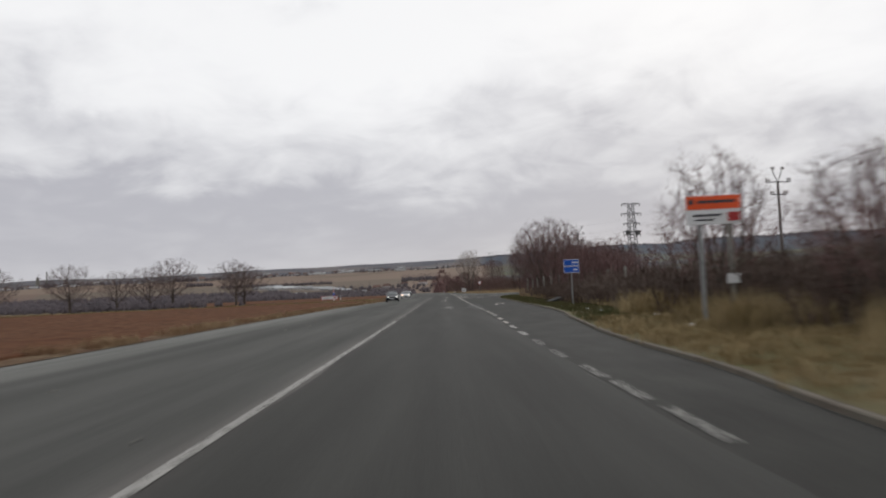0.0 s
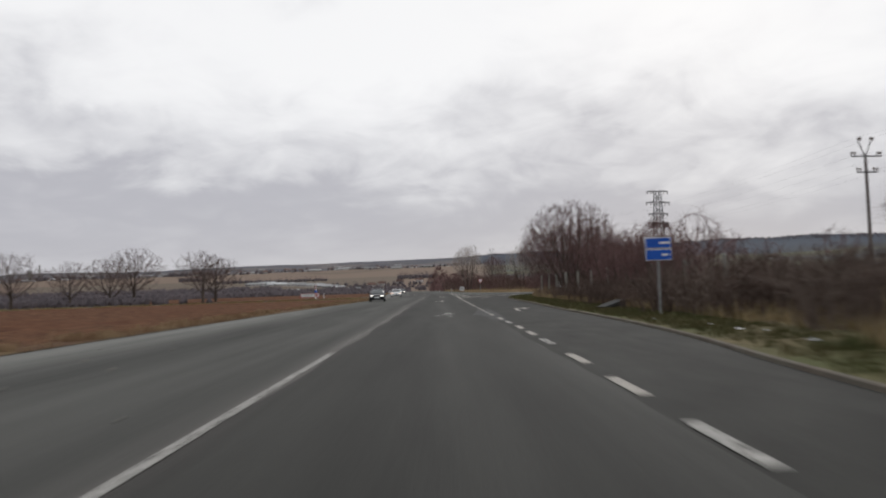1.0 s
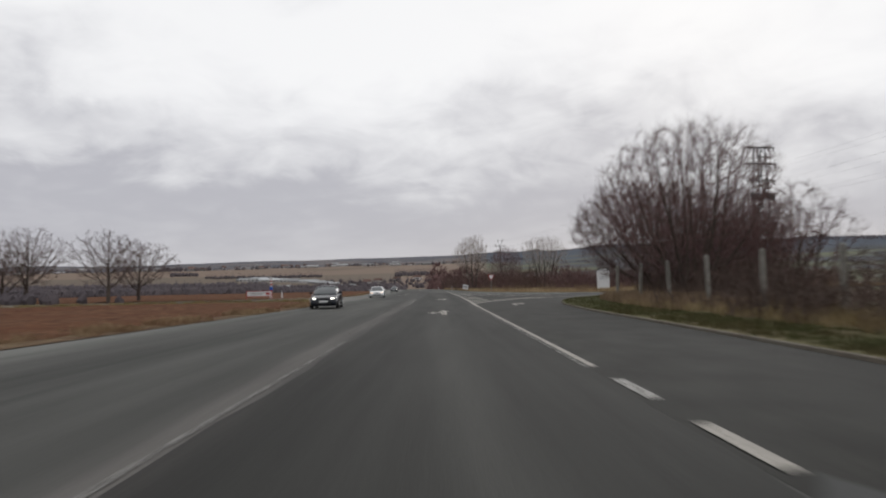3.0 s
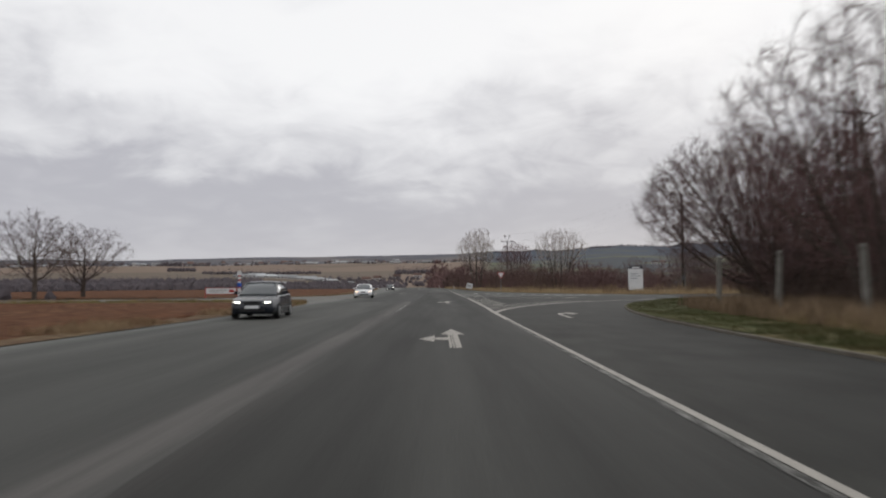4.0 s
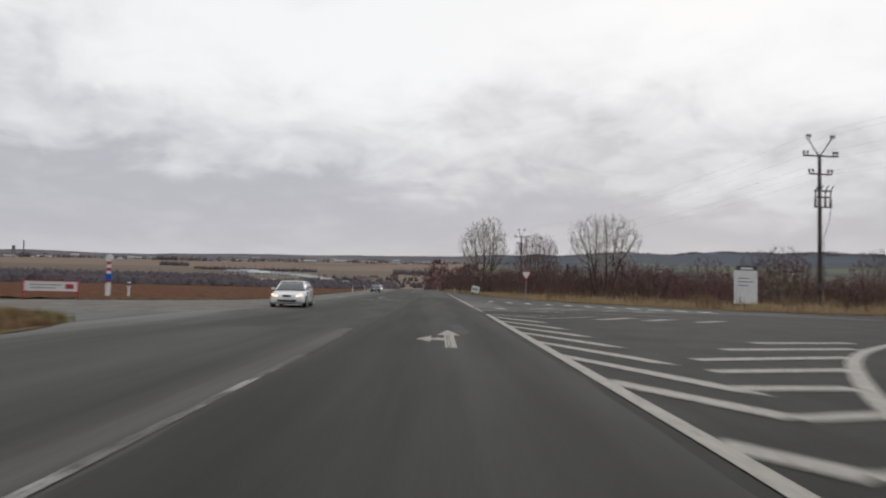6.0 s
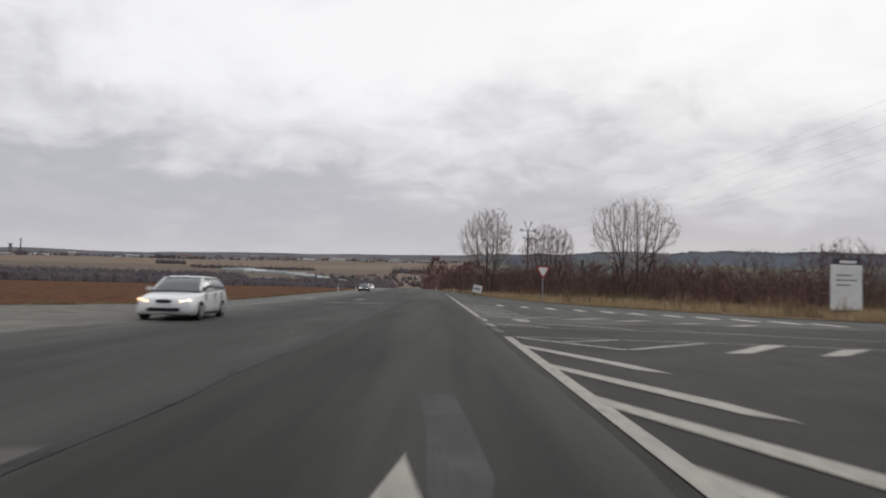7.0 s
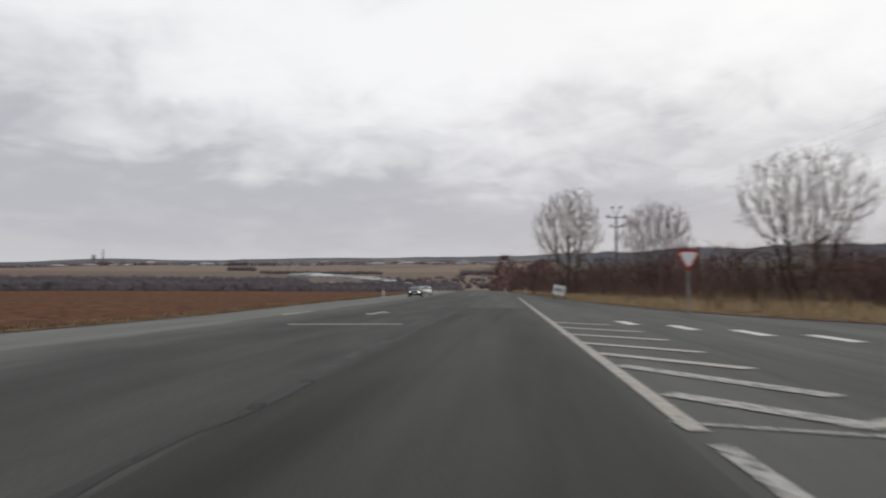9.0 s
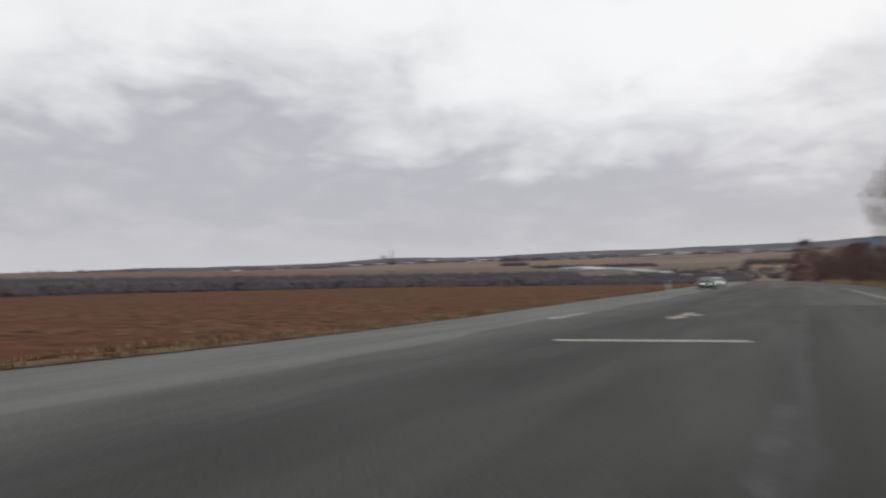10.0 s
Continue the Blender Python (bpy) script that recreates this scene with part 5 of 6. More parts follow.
chimney(38, 2500, 50, 2.6)
chimney(20, 2480, 32, 7.0)


# ---- poles, pylon and wires ----
def line_pole(x, y, top, label, turn, switch=False, spread=0.62, shaft=None):
    """A medium-voltage pole: shaft, forked top, two crossarms and insulators."""
    ob = thing("power_pole", label, "utility pole", pose(x, y, 0, 0, 0, turn), group="power line")
    h = top - 1.55
    bm = bmesh.new()
    rod(bm, (0, 0, -0.3), (0, 0, h), 0.19, 0.13, 10)
    part("shaft", bm, shaft or POLEWOOD, ob)
    bm = bmesh.new()
    rod(bm, (0.28, 0.1, -0.3), (0.20, 0.1, 2.6), 0.13, 0.11, 8)
    part("concrete_stub", bm, CONCRETE, ob, "pale concrete stub at the foot")
    for s in (-1, 1):
        bm = bmesh.new()
        pts = [(0.05 * s, 0, h - 0.1), (s * spread * 0.45, 0, h + 0.45), (s * spread * 0.8, 0, h + 1.0), (s * spread, 0, h + 1.25)]
        for a, b in zip(pts, pts[1:]):
            rod(bm, a, b, 0.055, 0.05, 6)
        part("fork_arm", bm, DARKSTEEL, ob)
    arms = [(h - 0.15, 1.5), (h - 1.6, 0.95)]
    for z, w in arms:
        bm = bmesh.new()
        box(bm, 0, -0.14, z, 2 * w, 0.09, 0.11)
        part("crossarm", bm, DARKSTEEL, ob)
    spots = [(s * x0, z0) for s in (-1, 1) for x0, z0 in ((1.42, h - 0.1), (1.12, h - 0.1), (0.97, h - 1.55), (0.66, h - 1.55), (spread + 0.1, h + 1.22), (spread - 0.14, h + 1.22))]
    for px, pz in spots:
        bm = bmesh.new()
        rod(bm, (px, -0.14, pz), (px, -0.14, pz + 0.16), 0.05, 0.05, 6)
        rod(bm, (px, -0.14, pz + 0.16), (px, -0.14, pz + 0.36), 0.11, 0.07, 8)
        part("insulator", bm, INSULATOR, ob)
    if switch:
        for z, w in ((h - 4.25, 1.5), (h - 3.45, 1.2), (h - 2.95, 1.5)):
            bm = bmesh.new()
            box(bm, 0.15, -0.2, z, w, 0.1, 0.1)
            part("switch_beam", bm, DARKSTEEL, ob)
        for px in (-0.5, -0.1, 0.35, 0.8):
            bm = bmesh.new()
            rod(bm, (px, -0.2, h - 4.2), (px, -0.2, h - 3.5), 0.10, 0.08, 8)
            rod(bm, (px, -0.2, h - 3.45), (px, -0.2, h - 2.95), 0.05, 0.05, 6)
            rod(bm, (px, -0.2, h - 2.95), (px + 0.28, -0.2, h - 2.5), 0.06, 0.05, 6)
            part("switch_insulator", bm, INSULATOR, ob)
        bm = bmesh.new()
        box(bm, -0.05, -0.16, 1.9, 0.3, 0.2, 0.6, bevel=0.02)
        part("switch_handle_box", bm, DARKSTEEL, ob)
        bm = bmesh.new()
        pts = [(0.85, -0.2, h - 4.2), (0.7, -0.15, h - 5.4), (0.28, -0.12, h - 6.6), (0.22, -0.1, 2.0)]
        for a, b in zip(pts, pts[1:]):
            rod(bm, a, b, 0.025, 0.025, 5)
        part("down_lead", bm, DARKSTEEL, ob)
    return ob, h


POLES = [(50.0, -10.0, 13.6), (38.7, 84.0, 13.6), (30.2, 163.7, 14.0), (16.9, 258.0, 13.6)]
for i, (x, y, top) in enumerate(POLES):
    if i:
        line_pole(x, y, top, "weathered grey-brown power pole with a forked steel top" if i != 2 else "dark timber power pole with a switch unit and forked top", 7, i == 2, 1.05 if i == 2 else 0.62, POLEWOOD if i == 2 else POLEGREY)


def wires():
    offs = [(-0.8, 0.0), (0.8, 0.0), (-1.42, -1.75), (1.42, -1.75), (-0.97, -3.2), (0.97, -3.2)]
    ends = POLES + [(2.0, 352.0, 12.0)]
    for (x0, y0, t0), (x1, y1, t1) in zip(ends, ends[1:]):
        for ox, oz in offs:
            verts, faces = [], []
            n = 14
            for k in range(n + 1):
                f = k / n
                x, y = x0 + ox + (x1 - x0) * f, y0 + (y1 - y0) * f
                z = t0 + (t1 - t0) * f + oz + 0.05 - 1.3 * 4 * f * (1 - f)
                r = 0.0045
                for a in range(3):
                    t = 2.094 * a
                    verts.append((x + r * math.cos(t), y - 0.14, z + r * math.sin(t)))
                if k:
                    m = 3 * k
                    faces += [(m - 3 + a, m - 3 + (a + 1) % 3, m + (a + 1) % 3, m + a) for a in range(3)]
            ob = new("overhead_wire", mesh_of("overhead_wire", verts, faces, DARKSTEEL))
            tagged(ob, "thin sagging overhead power wire between poles", "wire", group="power line wires")


wires()


def lattice_pylon(x, y, top):
    ob = thing("lattice_pylon", "slim grey steel lattice pylon with short crossarms", "pylon", pose(x, y, 0, 0, 0, 10))

    def half(z):
        return 0.85 - 0.45 * z / top

    for sx in (-1, 1):
        for sy in (-1, 1):
            bm = bmesh.new()
            rod(bm, (sx * half(0), sy * half(0), -0.2), (sx * half(top), sy * half(top), top), 0.075, 0.06, 5)
            part("leg", bm, DARKSTEEL, ob)
    n = 15
    for side in range(4):
        bm = bmesh.new()
        q = Matrix.Rotation(side * math.pi / 2, 4, "Z")
        for k in range(n):
            z0, z1 = top * k / n, top * (k + 1) / n
            s = 1 if k % 2 else -1
            rod(bm, q @ Vector((s * half(z0), -half(z0), z0)), q @ Vector((-s * half(z1), -half(z1), z1)), 0.035, 0.035, 4)
            rod(bm, q @ Vector((-half(z1), -half(z1), z1)), q @ Vector((half(z1), -half(z1), z1)), 0.03, 0.03, 4)
        part("bracing", bm, DARKSTEEL, ob)
    for z, w in ((top, 1.75), (top - 1.75, 1.95), (top - 3.5, 1.55), (top - 4.9, 1.7), (top - 5.5, 1.6)):
        bm = bmesh.new()
        for sy in (-1, 1):
            rod(bm, (-w, 0.1 * sy, z), (w, 0.1 * sy, z), 0.06, 0.06, 5)
        rod(bm, (-w, 0, z), (-0.3, 0, z + 0.25), 0.03, 0.03, 4)
        rod(bm, (w, 0, z), (0.3, 0, z + 0.25), 0.03, 0.03, 4)
        part("crossarm", bm, DARKSTEEL, ob)
        for s in (-1, 1):
            for d in (0.95, 0.6):
                bm = bmesh.new()
                rod(bm, (s * w * d, 0, z - 0.4), (s * w * d, 0, z), 0.08, 0.05, 6)
                part("insulator", bm, INSULATOR, ob)
    for s in (-1, 1):
        bm = bmesh.new()
        box(bm, s * 0.9, -0.3, top - 5.2, 0.7, 0.5, 0.55, bevel=0.04)
        part("switch_box", bm, DARKSTEEL, ob)


lattice_pylon(34.1, 131.9, 15.2)


# ---- signs ----
GREYPRINT = mat("grey_print", (0.17, 0.19, 0.23), (0.13, 0.15, 0.18), 5.0, 0.6)


def post(bm, x, y, z0, z1, r=0.035):
    rod(bm, (x, y, z0), (x, y, z1), r, r, 10)


def blue_sign():
    ob = thing("direction_sign", "two stacked blue direction panels on a steel post", "road sign", pose(7.5, 43.3, 0, 0, 0, 4))
    bm = bmesh.new()
    post(bm, 0, 0.06, -0.2, 2.66, 0.04)
    part("post", bm, STEEL, ob)
    for z in (2.14, 2.55):
        bm = bmesh.new()
        box(bm, 0, 0, z, 0.92, 0.03, 0.385, bevel=0.008)
        rim = part("panel", bm, WHITE, ob, "white-rimmed blue panel")
        bm = bmesh.new()
        box(bm, 0, -0.018, z, 0.875, 0.01, 0.335)
        part("face", bm, BLUE, rim)
        for dx, dz, w in ((0.22, 0.0, 0.36),):
            bm = bmesh.new()
            box(bm, dx, -0.026, z + dz, w if z > 2.3 else w * 0.6, 0.006, 0.075)
            part("text_bar", bm, WHITE, rim)


def billboard():
    ob = thing("billboard", "orange and white advertising board on two posts", "billboard", pose(7.25, 19.6, 0, 0, 0, -3))
    for x in (-0.35, 0.42):
        bm = bmesh.new()
        post(bm, x, 0.07, -0.2, 3.3, 0.06)
        part("post", bm, STEEL if x < 0 else CONCRETE, ob)
    bm = bmesh.new()
    box(bm, 0, 0, 3.09, 1.44, 0.05, 0.78, bevel=0.01)
    panel = part("panel", bm, WHITE, ob)
    bm = bmesh.new()
    box(bm, 0, -0.03, 3.29, 1.42, 0.012, 0.36)
    part("orange_field", bm, ORANGE, panel)
    for x, z, w, h, m in ((0.08, 3.31, 1.0, 0.08, DARKPRINT), (-0.58, 3.31, 0.13, 0.14, DARKPRINT), (-0.18, 2.95, 0.75, 0.06, DARKPRINT), (-0.25, 2.83, 0.5, 0.04, DARKPRINT), (0.52, 2.9, 0.32, 0.24, RED)):
        bm = bmesh.new()
        box(bm, x, -0.04, z, w, 0.006, h)
        part("print_bar", bm, m, panel)
    bm = bmesh.new()
    box(bm, 0.42, -0.02, 1.25, 0.34, 0.03, 0.26, bevel=0.006)
    part("small_plate", bm, WHITE, ob, "small white plate")


def give_way_sign():
    ob = thing("give_way_sign", "red-rimmed white triangular give way sign on a post", "road sign", pose(8.6, 177.9, 0, 0, 0, 6))
    bm = bmesh.new()
    post(bm, 0, 0.05, -0.2, 2.95, 0.045)
    part("post", bm, STEEL, ob)

    def tri(r, y0, y1, m, name, parent, label=""):
        bm = bmesh.new()
        c = Vector((0, 0, 2.62))
        ring = []
        for k in range(3):
            a = radians(-90 + 120 * k)
            for e in (-0.14, 0.14):
                ring.append((c.x + r * math.cos(a + e), c.z + r * math.sin(a + e)))
        f = [bm.verts.new((x, y0, z)) for x, z in ring]
        b = [bm.verts.new((x, y1, z)) for x, z in ring]
        bm.faces.new(f)
        bm.faces.new(b[::-1])
        for i in range(6):
            j = (i + 1) % 6
            bm.faces.new((f[j], f[i], b[i], b[j]))
        bmesh.ops.recalc_face_normals(bm, faces=bm.faces[:])
        return part(name, bm, m, parent, label)

    plate = tri(0.56, -0.015, 0.015, RED, "plate", ob, "red triangular plate")
    tri(0.40, -0.024, -0.016, WHITE, "face", plate, "white inner triangle")


def info_board():
    ob = thing("info_board", "tall pale grey information board with a dark header", "sign board", pose(24.1, 163.2, 0, 0, 0, 8))
    bm = bmesh.new()
    box(bm, 0, 0, 0.18, 1.65, 0.28, 0.46, bevel=0.02)
    part("plinth", bm, DARKPRINT, ob)
    bm = bmesh.new()
    box(bm, 0, 0, 1.72, 1.82, 0.34, 2.62, bevel=0.03)
    part("body", bm, WHITE, ob)
    bm = bmesh.new()
    box(bm, 0.05, 0, 3.21, 1.55, 0.30, 0.36, bevel=0.02)
    head = part("header", bm, DARKPRINT, ob)
    bm = bmesh.new()
    box(bm, 0.0, -0.16, 3.19, 1.05, 0.012, 0.16)
    part("header_bar", bm, WHITE, head)
    for z, w in ((2.42, 0.95), (2.14, 1.3), (1.86, 0.85)):
        bm = bmesh.new()
        box(bm, -0.75 + w / 2, -0.178, z, w, 0.012, 0.075)
        part("text_bar", bm, GREYPRINT, ob)


def leaning_board():
    ob = thing("white_board", "small white board leaning on two short legs", "sign board", pose(5.9, 223.6, 0, 0, 0, -12))
    bm = bmesh.new()
    box(bm, 0, 0, 0.95, 1.25, 0.06, 1.05, Matrix.Rotation(radians(11), 4, "Y"), 0.01)
    part("panel", bm, WHITE, ob)
    for x in (-0.45, 0.5):
        bm = bmesh.new()
        post(bm, x, 0.06, -0.2, 0.9, 0.05)
        part("leg", bm, POLEWOOD, ob)
    bm = bmesh.new()
    box(bm, -0.05, -0.036, 0.97, 0.85, 0.01, 0.3, Matrix.Rotation(radians(11), 4, "Y"))
    part("print_bar", bm, STEEL, ob)


def banner():
    ob = thing("banner", "long low white banner in a red frame", "banner", pose(-23.4, 150.2, 0, 0, 0, 4))
    bm = bmesh.new()
    box(bm, 0, 0, 0.72, 3.1, 0.04, 0.62)
    panel = part("sheet", bm, WHITE, ob)
    for z in (0.40, 1.05):
        bm = bmesh.new()
        box(bm, 0, -0.005, z, 3.25, 0.08, 0.06)
        part("rail", bm, RED, ob)
    for x in (-1.6, 1.6):
        bm = bmesh.new()
        box(bm, x, 0, 0.5, 0.08, 0.08, 1.25)
        part("stake", bm, RED, ob)
    for z, x, w in ((0.8, -0.3, 1.9), (0.62, -0.45, 1.5)):
        bm = bmesh.new()
        box(bm, x, -0.026, z, w, 0.008, 0.07)
        part("text_bar", bm, STEEL, panel)
    bm = bmesh.new()
    box(bm, 1.1, -0.026, 0.72, 0.5, 0.008, 0.3)
    part("print_block", bm, RED, panel)


def striped_mast():
    ob = thing("striped_marker", "tall red and white striped marker with blue panel", "marker post", pose(-23.8, 158.8, 0))
    bands = [(0, 1.0, WHITE, 0.17), (1.0, 1.18, RED, 0.17), (1.18, 1.62, BLUE, 0.23), (1.62, 1.82, WHITE, 0.15), (1.82, 2.05, RED, 0.15), (2.05, 2.3, WHITE, 0.13), (2.3, 2.5, RED, 0.13)]
    for z0, z1, m, r in bands:
        bm = bmesh.new()
        rod(bm, (0, 0, z0 - (0.2 if z0 == 0 else 0)), (0, 0, z1), r, r, 12)
        part("band", bm, m, ob)
    bm = bmesh.new()
    rod(bm, (0, -0.06, 2.76), (0, 0.06, 2.76), 0.26, 0.26, 16)
    part("disc", bm, WHITE, ob)


def guide_post(x, y):
    ob = thing("guide_post", "white plastic roadside guide post with a dark band", "guide post", pose(x, y, 0), group="guide posts")
    bm = bmesh.new()
    box(bm, 0, 0, 0.48, 0.16, 0.10, 1.2, bevel=0.03)
    part("shaft", bm, WHITE, ob)
    bm = bmesh.new()
    box(bm, 0, 0, 0.88, 0.168, 0.108, 0.18, bevel=0.02)
    part("band", bm, DARKPRINT, ob)


blue_sign()
billboard()
give_way_sign()
info_board()
leaning_board()
banner()
striped_mast()
for x, y in ((-22.3, 158.8), (-15.2, 236), (-18.5, 290), (3.9, 286), (-0.4, 345)):
    guide_post(x, y)


# ---- fence posts, slab and litter on the verge ----
def fence_post(x, y, h, lean):
    ob = thing("fence_post", "weathered concrete fence post standing in the thicket", "fence post", pose(x, y, 0, lean, lean * 0.6, 12), group="old fence")
    bm = bmesh.new()
    box(bm, 0, 0, h / 2 - 0.1, 0.16, 0.16, h + 0.2, bevel=0.015)
    bmesh.ops.create_cone(bm, cap_ends=True, segments=4, radius1=0.11, radius2=0.03, depth=0.08, matrix=Matrix.Translation((0, 0, h + 0.04)) @ Matrix.Rotation(radians(45), 4, "Z"))
    part("shaft", bm, CONCRETE, ob)


rng = random.Random(9)
for k in range(11):
    y = 49.6 + 5.33 * k
    fence_post(12.1 - 0.012 * (y - 60), y, rng.uniform(2.2, 2.35), rng.uniform(-2.5, 2.5))


TRIM_DARK = mat("dark_slate", (0.022, 0.023, 0.023), (0.014, 0.015, 0.015), 5.0, 0.85, 0.01, 30)


def slab():
    bm = bmesh.new()
    box(bm, 0, 0, 0.16, 1.5, 0.7, 0.14, Matrix.Rotation(radians(-12), 4, "Y"), 0.06)
    ob = thing("dark_slab", "dark grey slab lying tilted in the grass", "slab", pose(7.65, 51.4, 0.1, 0, 0, 35))
    part("slab", bm, TRIM_DARK, ob)
    bm = bmesh.new()
    box(bm, 0.42, 0, 0.05, 0.55, 0.6, 0.36, Matrix.Rotation(radians(-12), 4, "Y"), 0.08)
    part("footing", bm, TRIM_DARK, ob)


slab()


def litter(x, y, s, seed):
    bm = bmesh.new()
    bmesh.ops.create_icosphere(bm, subdivisions=2, radius=s)
    for v in bm.verts:
        n = noise.noise(v.co * 6 / s * 0.15 + Vector((seed, 0, 0)))
        v.co = Vector((v.co.x * (1.3 + 0.8 * n), v.co.y * (1 + n), max(-0.3 * s, v.co.z * (0.45 + 0.6 * n))))
    ob = part("plastic_litter", bm, STEEL if seed % 2 > 1 else WHITE, None)
    ob.location = (x, y, 0.12 + 0.2 * s)
    tagged(ob, "crumpled pale plastic litter in the grass", "litter", group="litter on the verge")


for i, (x, y, s) in enumerate(((6.6, 34.5, 0.12), (6.9, 33.8, 0.1), (6.5, 31.0, 0.14), (6.9, 27.0, 0.13), (7.2, 25.2, 0.17), (6.7, 36.5, 0.08), (6.1, 18.5, 0.16), (6.3, 40.0, 0.07))):
    litter(x, y, 0.52 * s, i * 3.7)


def stones():
    r = random.Random(4)
    for k in range(14):
        bm = bmesh.new()
        bmesh.ops.create_icosphere(bm, subdivisions=1, radius=r.uniform(0.02, 0.045))
        for v in bm.verts:
            v.co *= r.uniform(0.75, 1.2)
        ob = part("loose_stone", bm, CONCRETE, None)
        ob.location = (r.uniform(-9, -2.4), r.uniform(5, 150), 0.02)
        tagged(ob, "small loose stone on the asphalt", "stone", group="loose stones")


stones()


# ---- cars ----
def paint_mat(name, c, rough=0.28, coat=0.6):
    m = mat(name, c, tuple(0.92 * v for v in c), 1.5, rough)
    p = m.node_tree.nodes["Principled BSDF"]
    p.inputs["Coat Weight"].default_value = coat
    p.inputs["Coat Roughness"].default_value = 0.08
    p.inputs["Specular IOR Level"].default_value = 0.5
    return m


CAR_GREY = paint_mat("dark_grey_car_paint", (0.012, 0.015, 0.021), 0.22, 0.08)
CAR_WHITE = paint_mat("white_car_paint", (0.68, 0.69, 0.70))
CAR_SILVER = paint_mat("silver_car_paint", (0.30, 0.31, 0.32))
CAR_GLASS = mat("car_glass", (0.085, 0.094, 0.100), (0.070, 0.078, 0.084), 2.0, 0.16, spec=0.45)
TYRE = mat("tyre_rubber", (0.018, 0.018, 0.018), (0.012, 0.012, 0.012), 6.0, 0.8)
RIM = mat("alloy_rim", (0.42, 0.43, 0.44), (0.36, 0.37, 0.38), 8.0, 0.35, metal=0.7)
TRIM = mat("black_trim", (0.014, 0.014, 0.015), (0.01, 0.01, 0.011), 6.0, 0.5)
LAMP_ON = glow("headlamp_on", (1.0, 0.96, 0.88), 3.5)
LAMP_AMBER = glow("headlamp_warm", (1.0, 0.62, 0.36), 2.0)
LAMP_DIM = glow("headlamp_dim", (1.0, 0.78, 0.62), 1.6)
LAMP_RED = mat("tail_lamp", (0.28, 0.01, 0.01), (0.2, 0.01, 0.01), 6.0, 0.25)


def loft(sections, material, name, parent, closed_ends=True, label=""):
    """Skins rounded cross-sections; each: y, half width below, half width above, z below, z above."""
    bm = bmesh.new()
    rings = []
    for y, wb, wt, zb, zt in sections:
        h = zt - zb
        ring = [(-wb * 0.9, zb), (-wb, zb + 0.18 * h), (-wb * 1.0, zb + 0.5 * h), (-(wb + wt) / 2 * 1.0, zb + 0.72 * h), (-wt, zb + 0.9 * h), (-wt * 0.88, zb + 0.985 * h), (-wt * 0.5, zt), (0, zt + 0.012)]
        ring += [(-x, z) for x, z in ring[-2::-1]]
        rings.append([bm.verts.new((x, y, z)) for x, z in ring])
    n = len(rings[0])
    for a, b in zip(rings, rings[1:]):
        for i in range(n):
            j = (i + 1) % n
            bm.faces.new((a[i], a[j], b[j], b[i]))
    if closed_ends:
        bm.faces.new(rings[0])
        bm.faces.new(rings[-1][::-1])
    bmesh.ops.recalc_face_normals(bm, faces=bm.faces[:])
    ob = part(name, bm, material, parent, label, smooth=True)
    ob.data.set_sharp_from_angle(angle=radians(38))
    return ob


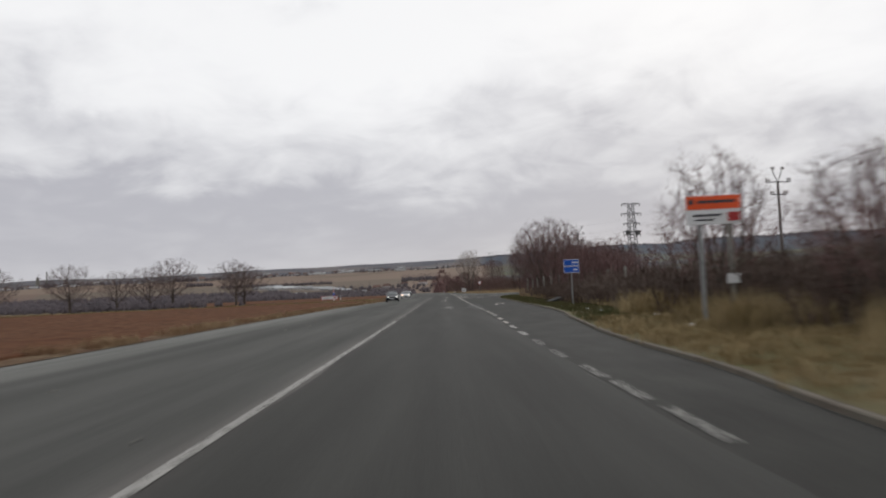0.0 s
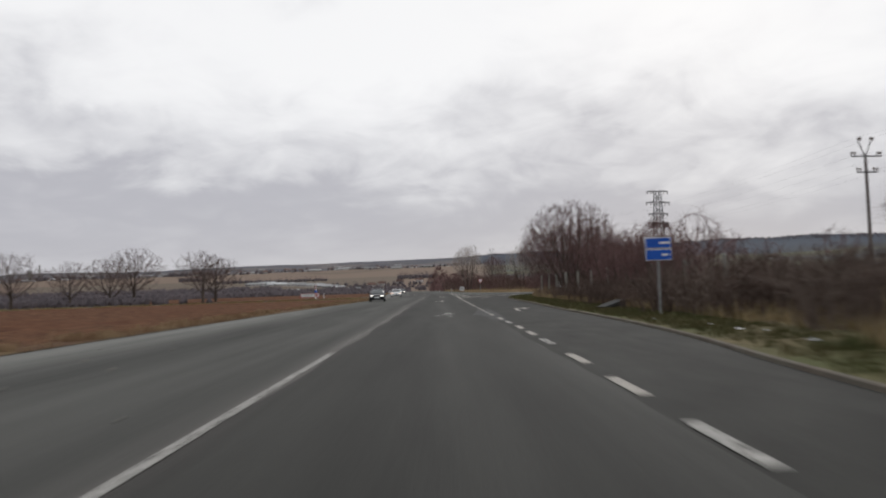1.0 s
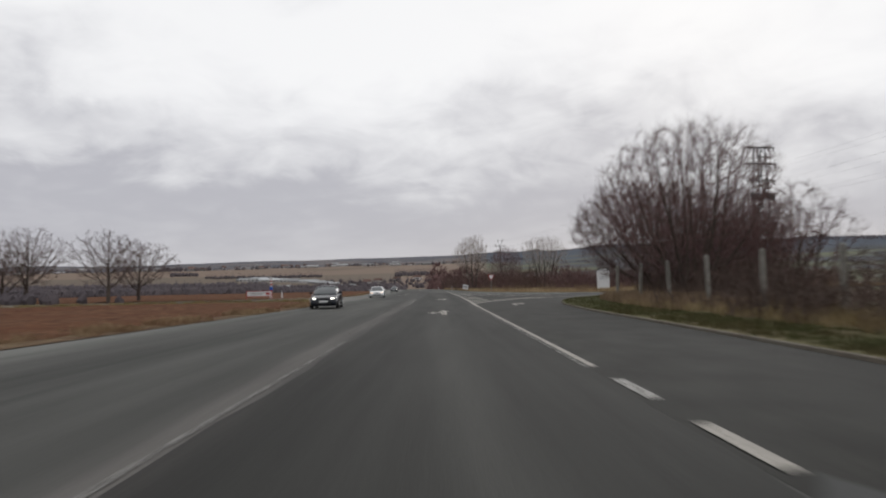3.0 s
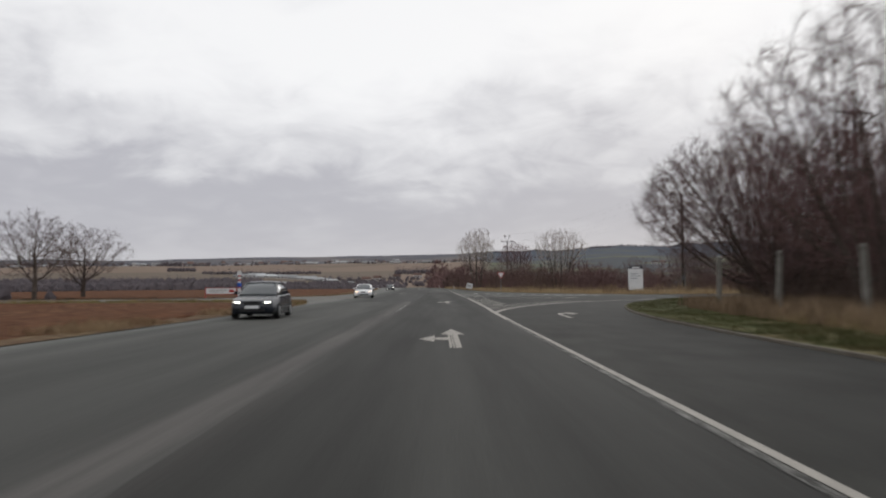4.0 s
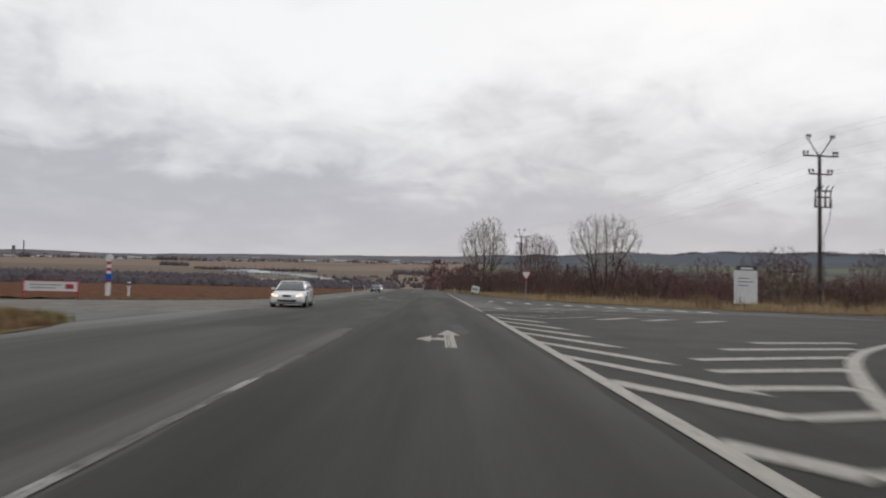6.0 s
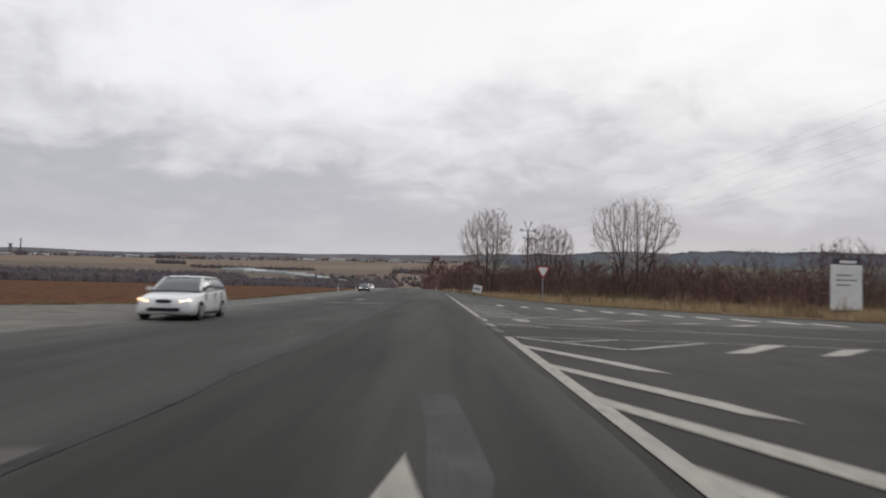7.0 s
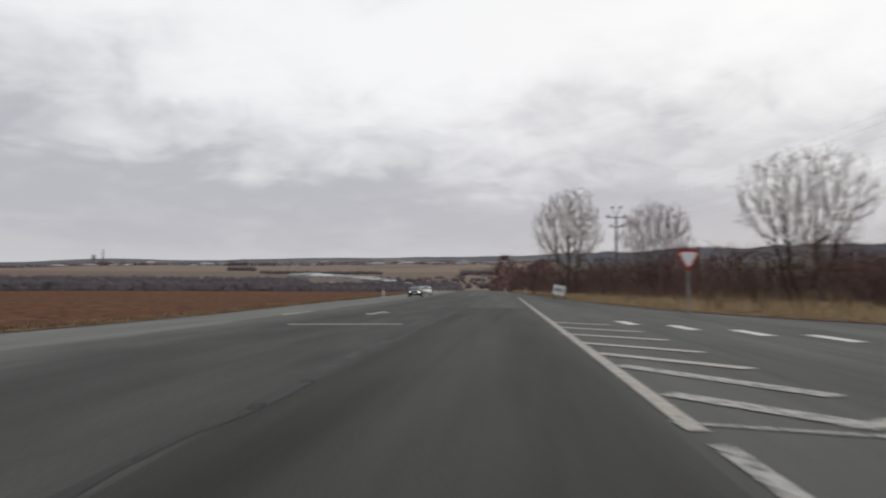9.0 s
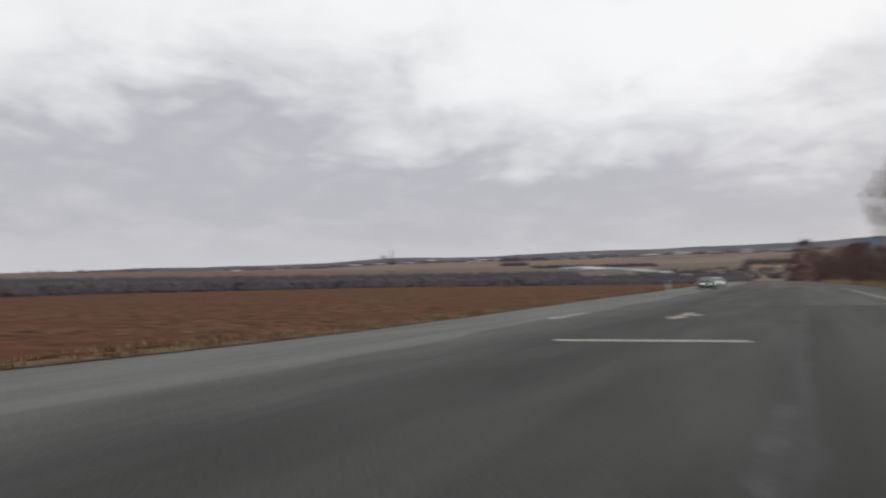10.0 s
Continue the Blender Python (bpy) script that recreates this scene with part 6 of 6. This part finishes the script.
def make_car(name, label, paint, wagon, lamp):
    """A car that faces -y, its nose at y = 0."""
    ob = thing(name, label, "car")
    L = 4.55
    body = [(0.02, 0.60, 0.55, 0.30, 0.58), (0.10, 0.78, 0.70, 0.22, 0.70), (0.35, 0.85, 0.78, 0.18, 0.78), (0.9, 0.87, 0.82, 0.17, 0.87), (1.35, 0.88, 0.84, 0.17, 0.93), (2.2, 0.88, 0.84, 0.17, 0.95), (3.3, 0.88, 0.84, 0.17, 0.97), (4.0, 0.87, 0.82, 0.18, 1.0 if wagon else 0.99), (4.35, 0.83, 0.77, 0.24, 0.98), (L - 0.04, 0.76, 0.68, 0.32, 0.92)]
    loft(body, paint, "body", ob)
    rear = [(3.7, 0.75, 0.60, 0.93, 1.42), (4.25, 0.73, 0.58, 0.95, 1.36), (4.46, 0.70, 0.60, 0.95, 1.04)] if wagon else [(3.1, 0.75, 0.58, 0.93, 1.40), (3.55, 0.73, 0.57, 0.95, 1.30), (4.12, 0.70, 0.60, 0.95, 1.03)]
    glass = [(1.18, 0.72, 0.66, 0.90, 0.96), (1.55, 0.75, 0.62, 0.92, 1.19), (1.98, 0.76, 0.59, 0.92, 1.40), (2.6, 0.76, 0.59, 0.93, 1.44)] + rear
    loft(glass, CAR_GLASS, "cabin_glass", ob, label="dark window glass")
    roof = [(2.0, 0.57, 0.50, 1.385, 1.43), (2.4, 0.60, 0.54, 1.395, 1.465), (3.0, 0.60, 0.54, 1.39, 1.46)] + ([(3.8, 0.60, 0.53, 1.36, 1.445), (4.28, 0.58, 0.5, 1.31, 1.385)] if wagon else [(3.3, 0.58, 0.5, 1.33, 1.395)])
    loft(roof, paint, "roof", ob)
    for s in (-1, 1):
        pillars = [((s * 0.71, 1.30, 0.95), (s * 0.585, 2.02, 1.40)), ((s * 0.765, 2.62, 0.94), (s * 0.60, 2.60, 1.41)), ((s * 0.74, 4.30 if wagon else 3.98, 0.97), (s * 0.57, 4.05 if wagon else 3.22, 1.36))]
        for a, b in pillars:
            bm = bmesh.new()
            rod(bm, a, b, 0.05, 0.04, 6)
            part("pillar", bm, paint, ob)
        bm = bmesh.new()
        box(bm, s * 0.94, 1.62, 1.0, 0.2, 0.12, 0.13, bevel=0.03)
        part("wing_mirror", bm, paint, ob)
        bm = bmesh.new()
        box(bm, s * (0.60 if wagon else 0.56), 0.13 if wagon else 0.10, 0.64, 0.36 if wagon else 0.26, 0.14, 0.07 if not wagon else 0.085, Matrix.Rotation(radians(s * (24 if wagon else 16)), 4, "Z") @ Matrix.Rotation(radians(-s * (12 if wagon else 2)), 4, "Y"), 0.03)
        part("headlight", bm, lamp if not wagon or s > 0 else LAMP_AMBER, ob, "lit headlight")
        bm = bmesh.new()
        box(bm, s * 0.62, L - 0.08, 0.80, 0.22, 0.1, 0.2, bevel=0.03)
        part("tail_light", bm, LAMP_RED, ob)
        for y in (0.88, 3.52):
            bm = bmesh.new()
            rod(bm, (s * 0.70, y, 0.31), (s * 0.895, y, 0.31), 0.31, 0.31, 20)
            wheel = part("wheel", bm, TYRE, ob)
            bm = bmesh.new()
            rod(bm, (s * 0.80, y, 0.31), (s * 0.905, y, 0.31), 0.205, 0.19, 14)
            part("rim", bm, RIM, wheel)
        for y in (1.42, 2.58, 3.42):
            bm = bmesh.new()
            box(bm, s * 0.868, y, 0.66, 0.03, 0.012, 0.5)
            part("door_seam", bm, TRIM, ob)
        for y in (1.95, 3.0):
            bm = bmesh.new()
            box(bm, s * 0.88, y + 0.4, 0.80, 0.03, 0.17, 0.03, bevel=0.008)
            part("door_handle", bm, paint if wagon else TRIM, ob)
        bm = bmesh.new()
        box(bm, s * 0.80, 2.2, 0.21, 0.16, 1.95, 0.10, bevel=0.02)
        part("sill", bm, TRIM, ob)
        bm = bmesh.new()
        box(bm, s * 0.885, 2.2, 0.42, 0.02, 1.9, 0.06)
        part("side_moulding", bm, TRIM if not wagon else paint, ob)
    for z, w, h, m in ((0.62, 0.44 if wagon else 0.62, 0.11, TRIM), (0.36, 0.95, 0.12, TRIM)):
        bm = bmesh.new()
        box(bm, 0, 0.04, z, w, 0.1, h, bevel=0.02)
        part("grille", bm, m, ob)
    bm = bmesh.new()
    box(bm, 0, 0.0, 0.47, 0.52, 0.03, 0.11)
    part("number_plate", bm, WHITE, ob, "plain white number plate")
    return ob


sedan = make_car("sedan_car", "dark grey sedan with lit headlights on the road", CAR_GREY, False, LAMP_ON)
sedan.matrix_basis = pose(-7.0, 98.6, 0.012, 0, 0, 3) @ Matrix.Diagonal((0.97, 0.97, 0.95, 1))
wagon = make_car("estate_car", "white estate car with lit headlights on the road", CAR_WHITE, True, LAMP_DIM)
wagon.matrix_basis = pose(-7.52, 142.3, 0.012, 0, 0, 3) @ Matrix.Diagonal((1, 1, 0.92, 1))
far_car = copy_thing(sedan, pose(-11.2, 236, 0.012, 0, 0, 4))
tagged(far_car, "dark far-off car with lit headlights on the road")
far_car = copy_thing(wagon, pose(-12.8, 262, 0.012, 0, 0, 5))
tagged(far_car, "pale far-off car with lit headlights on the road")
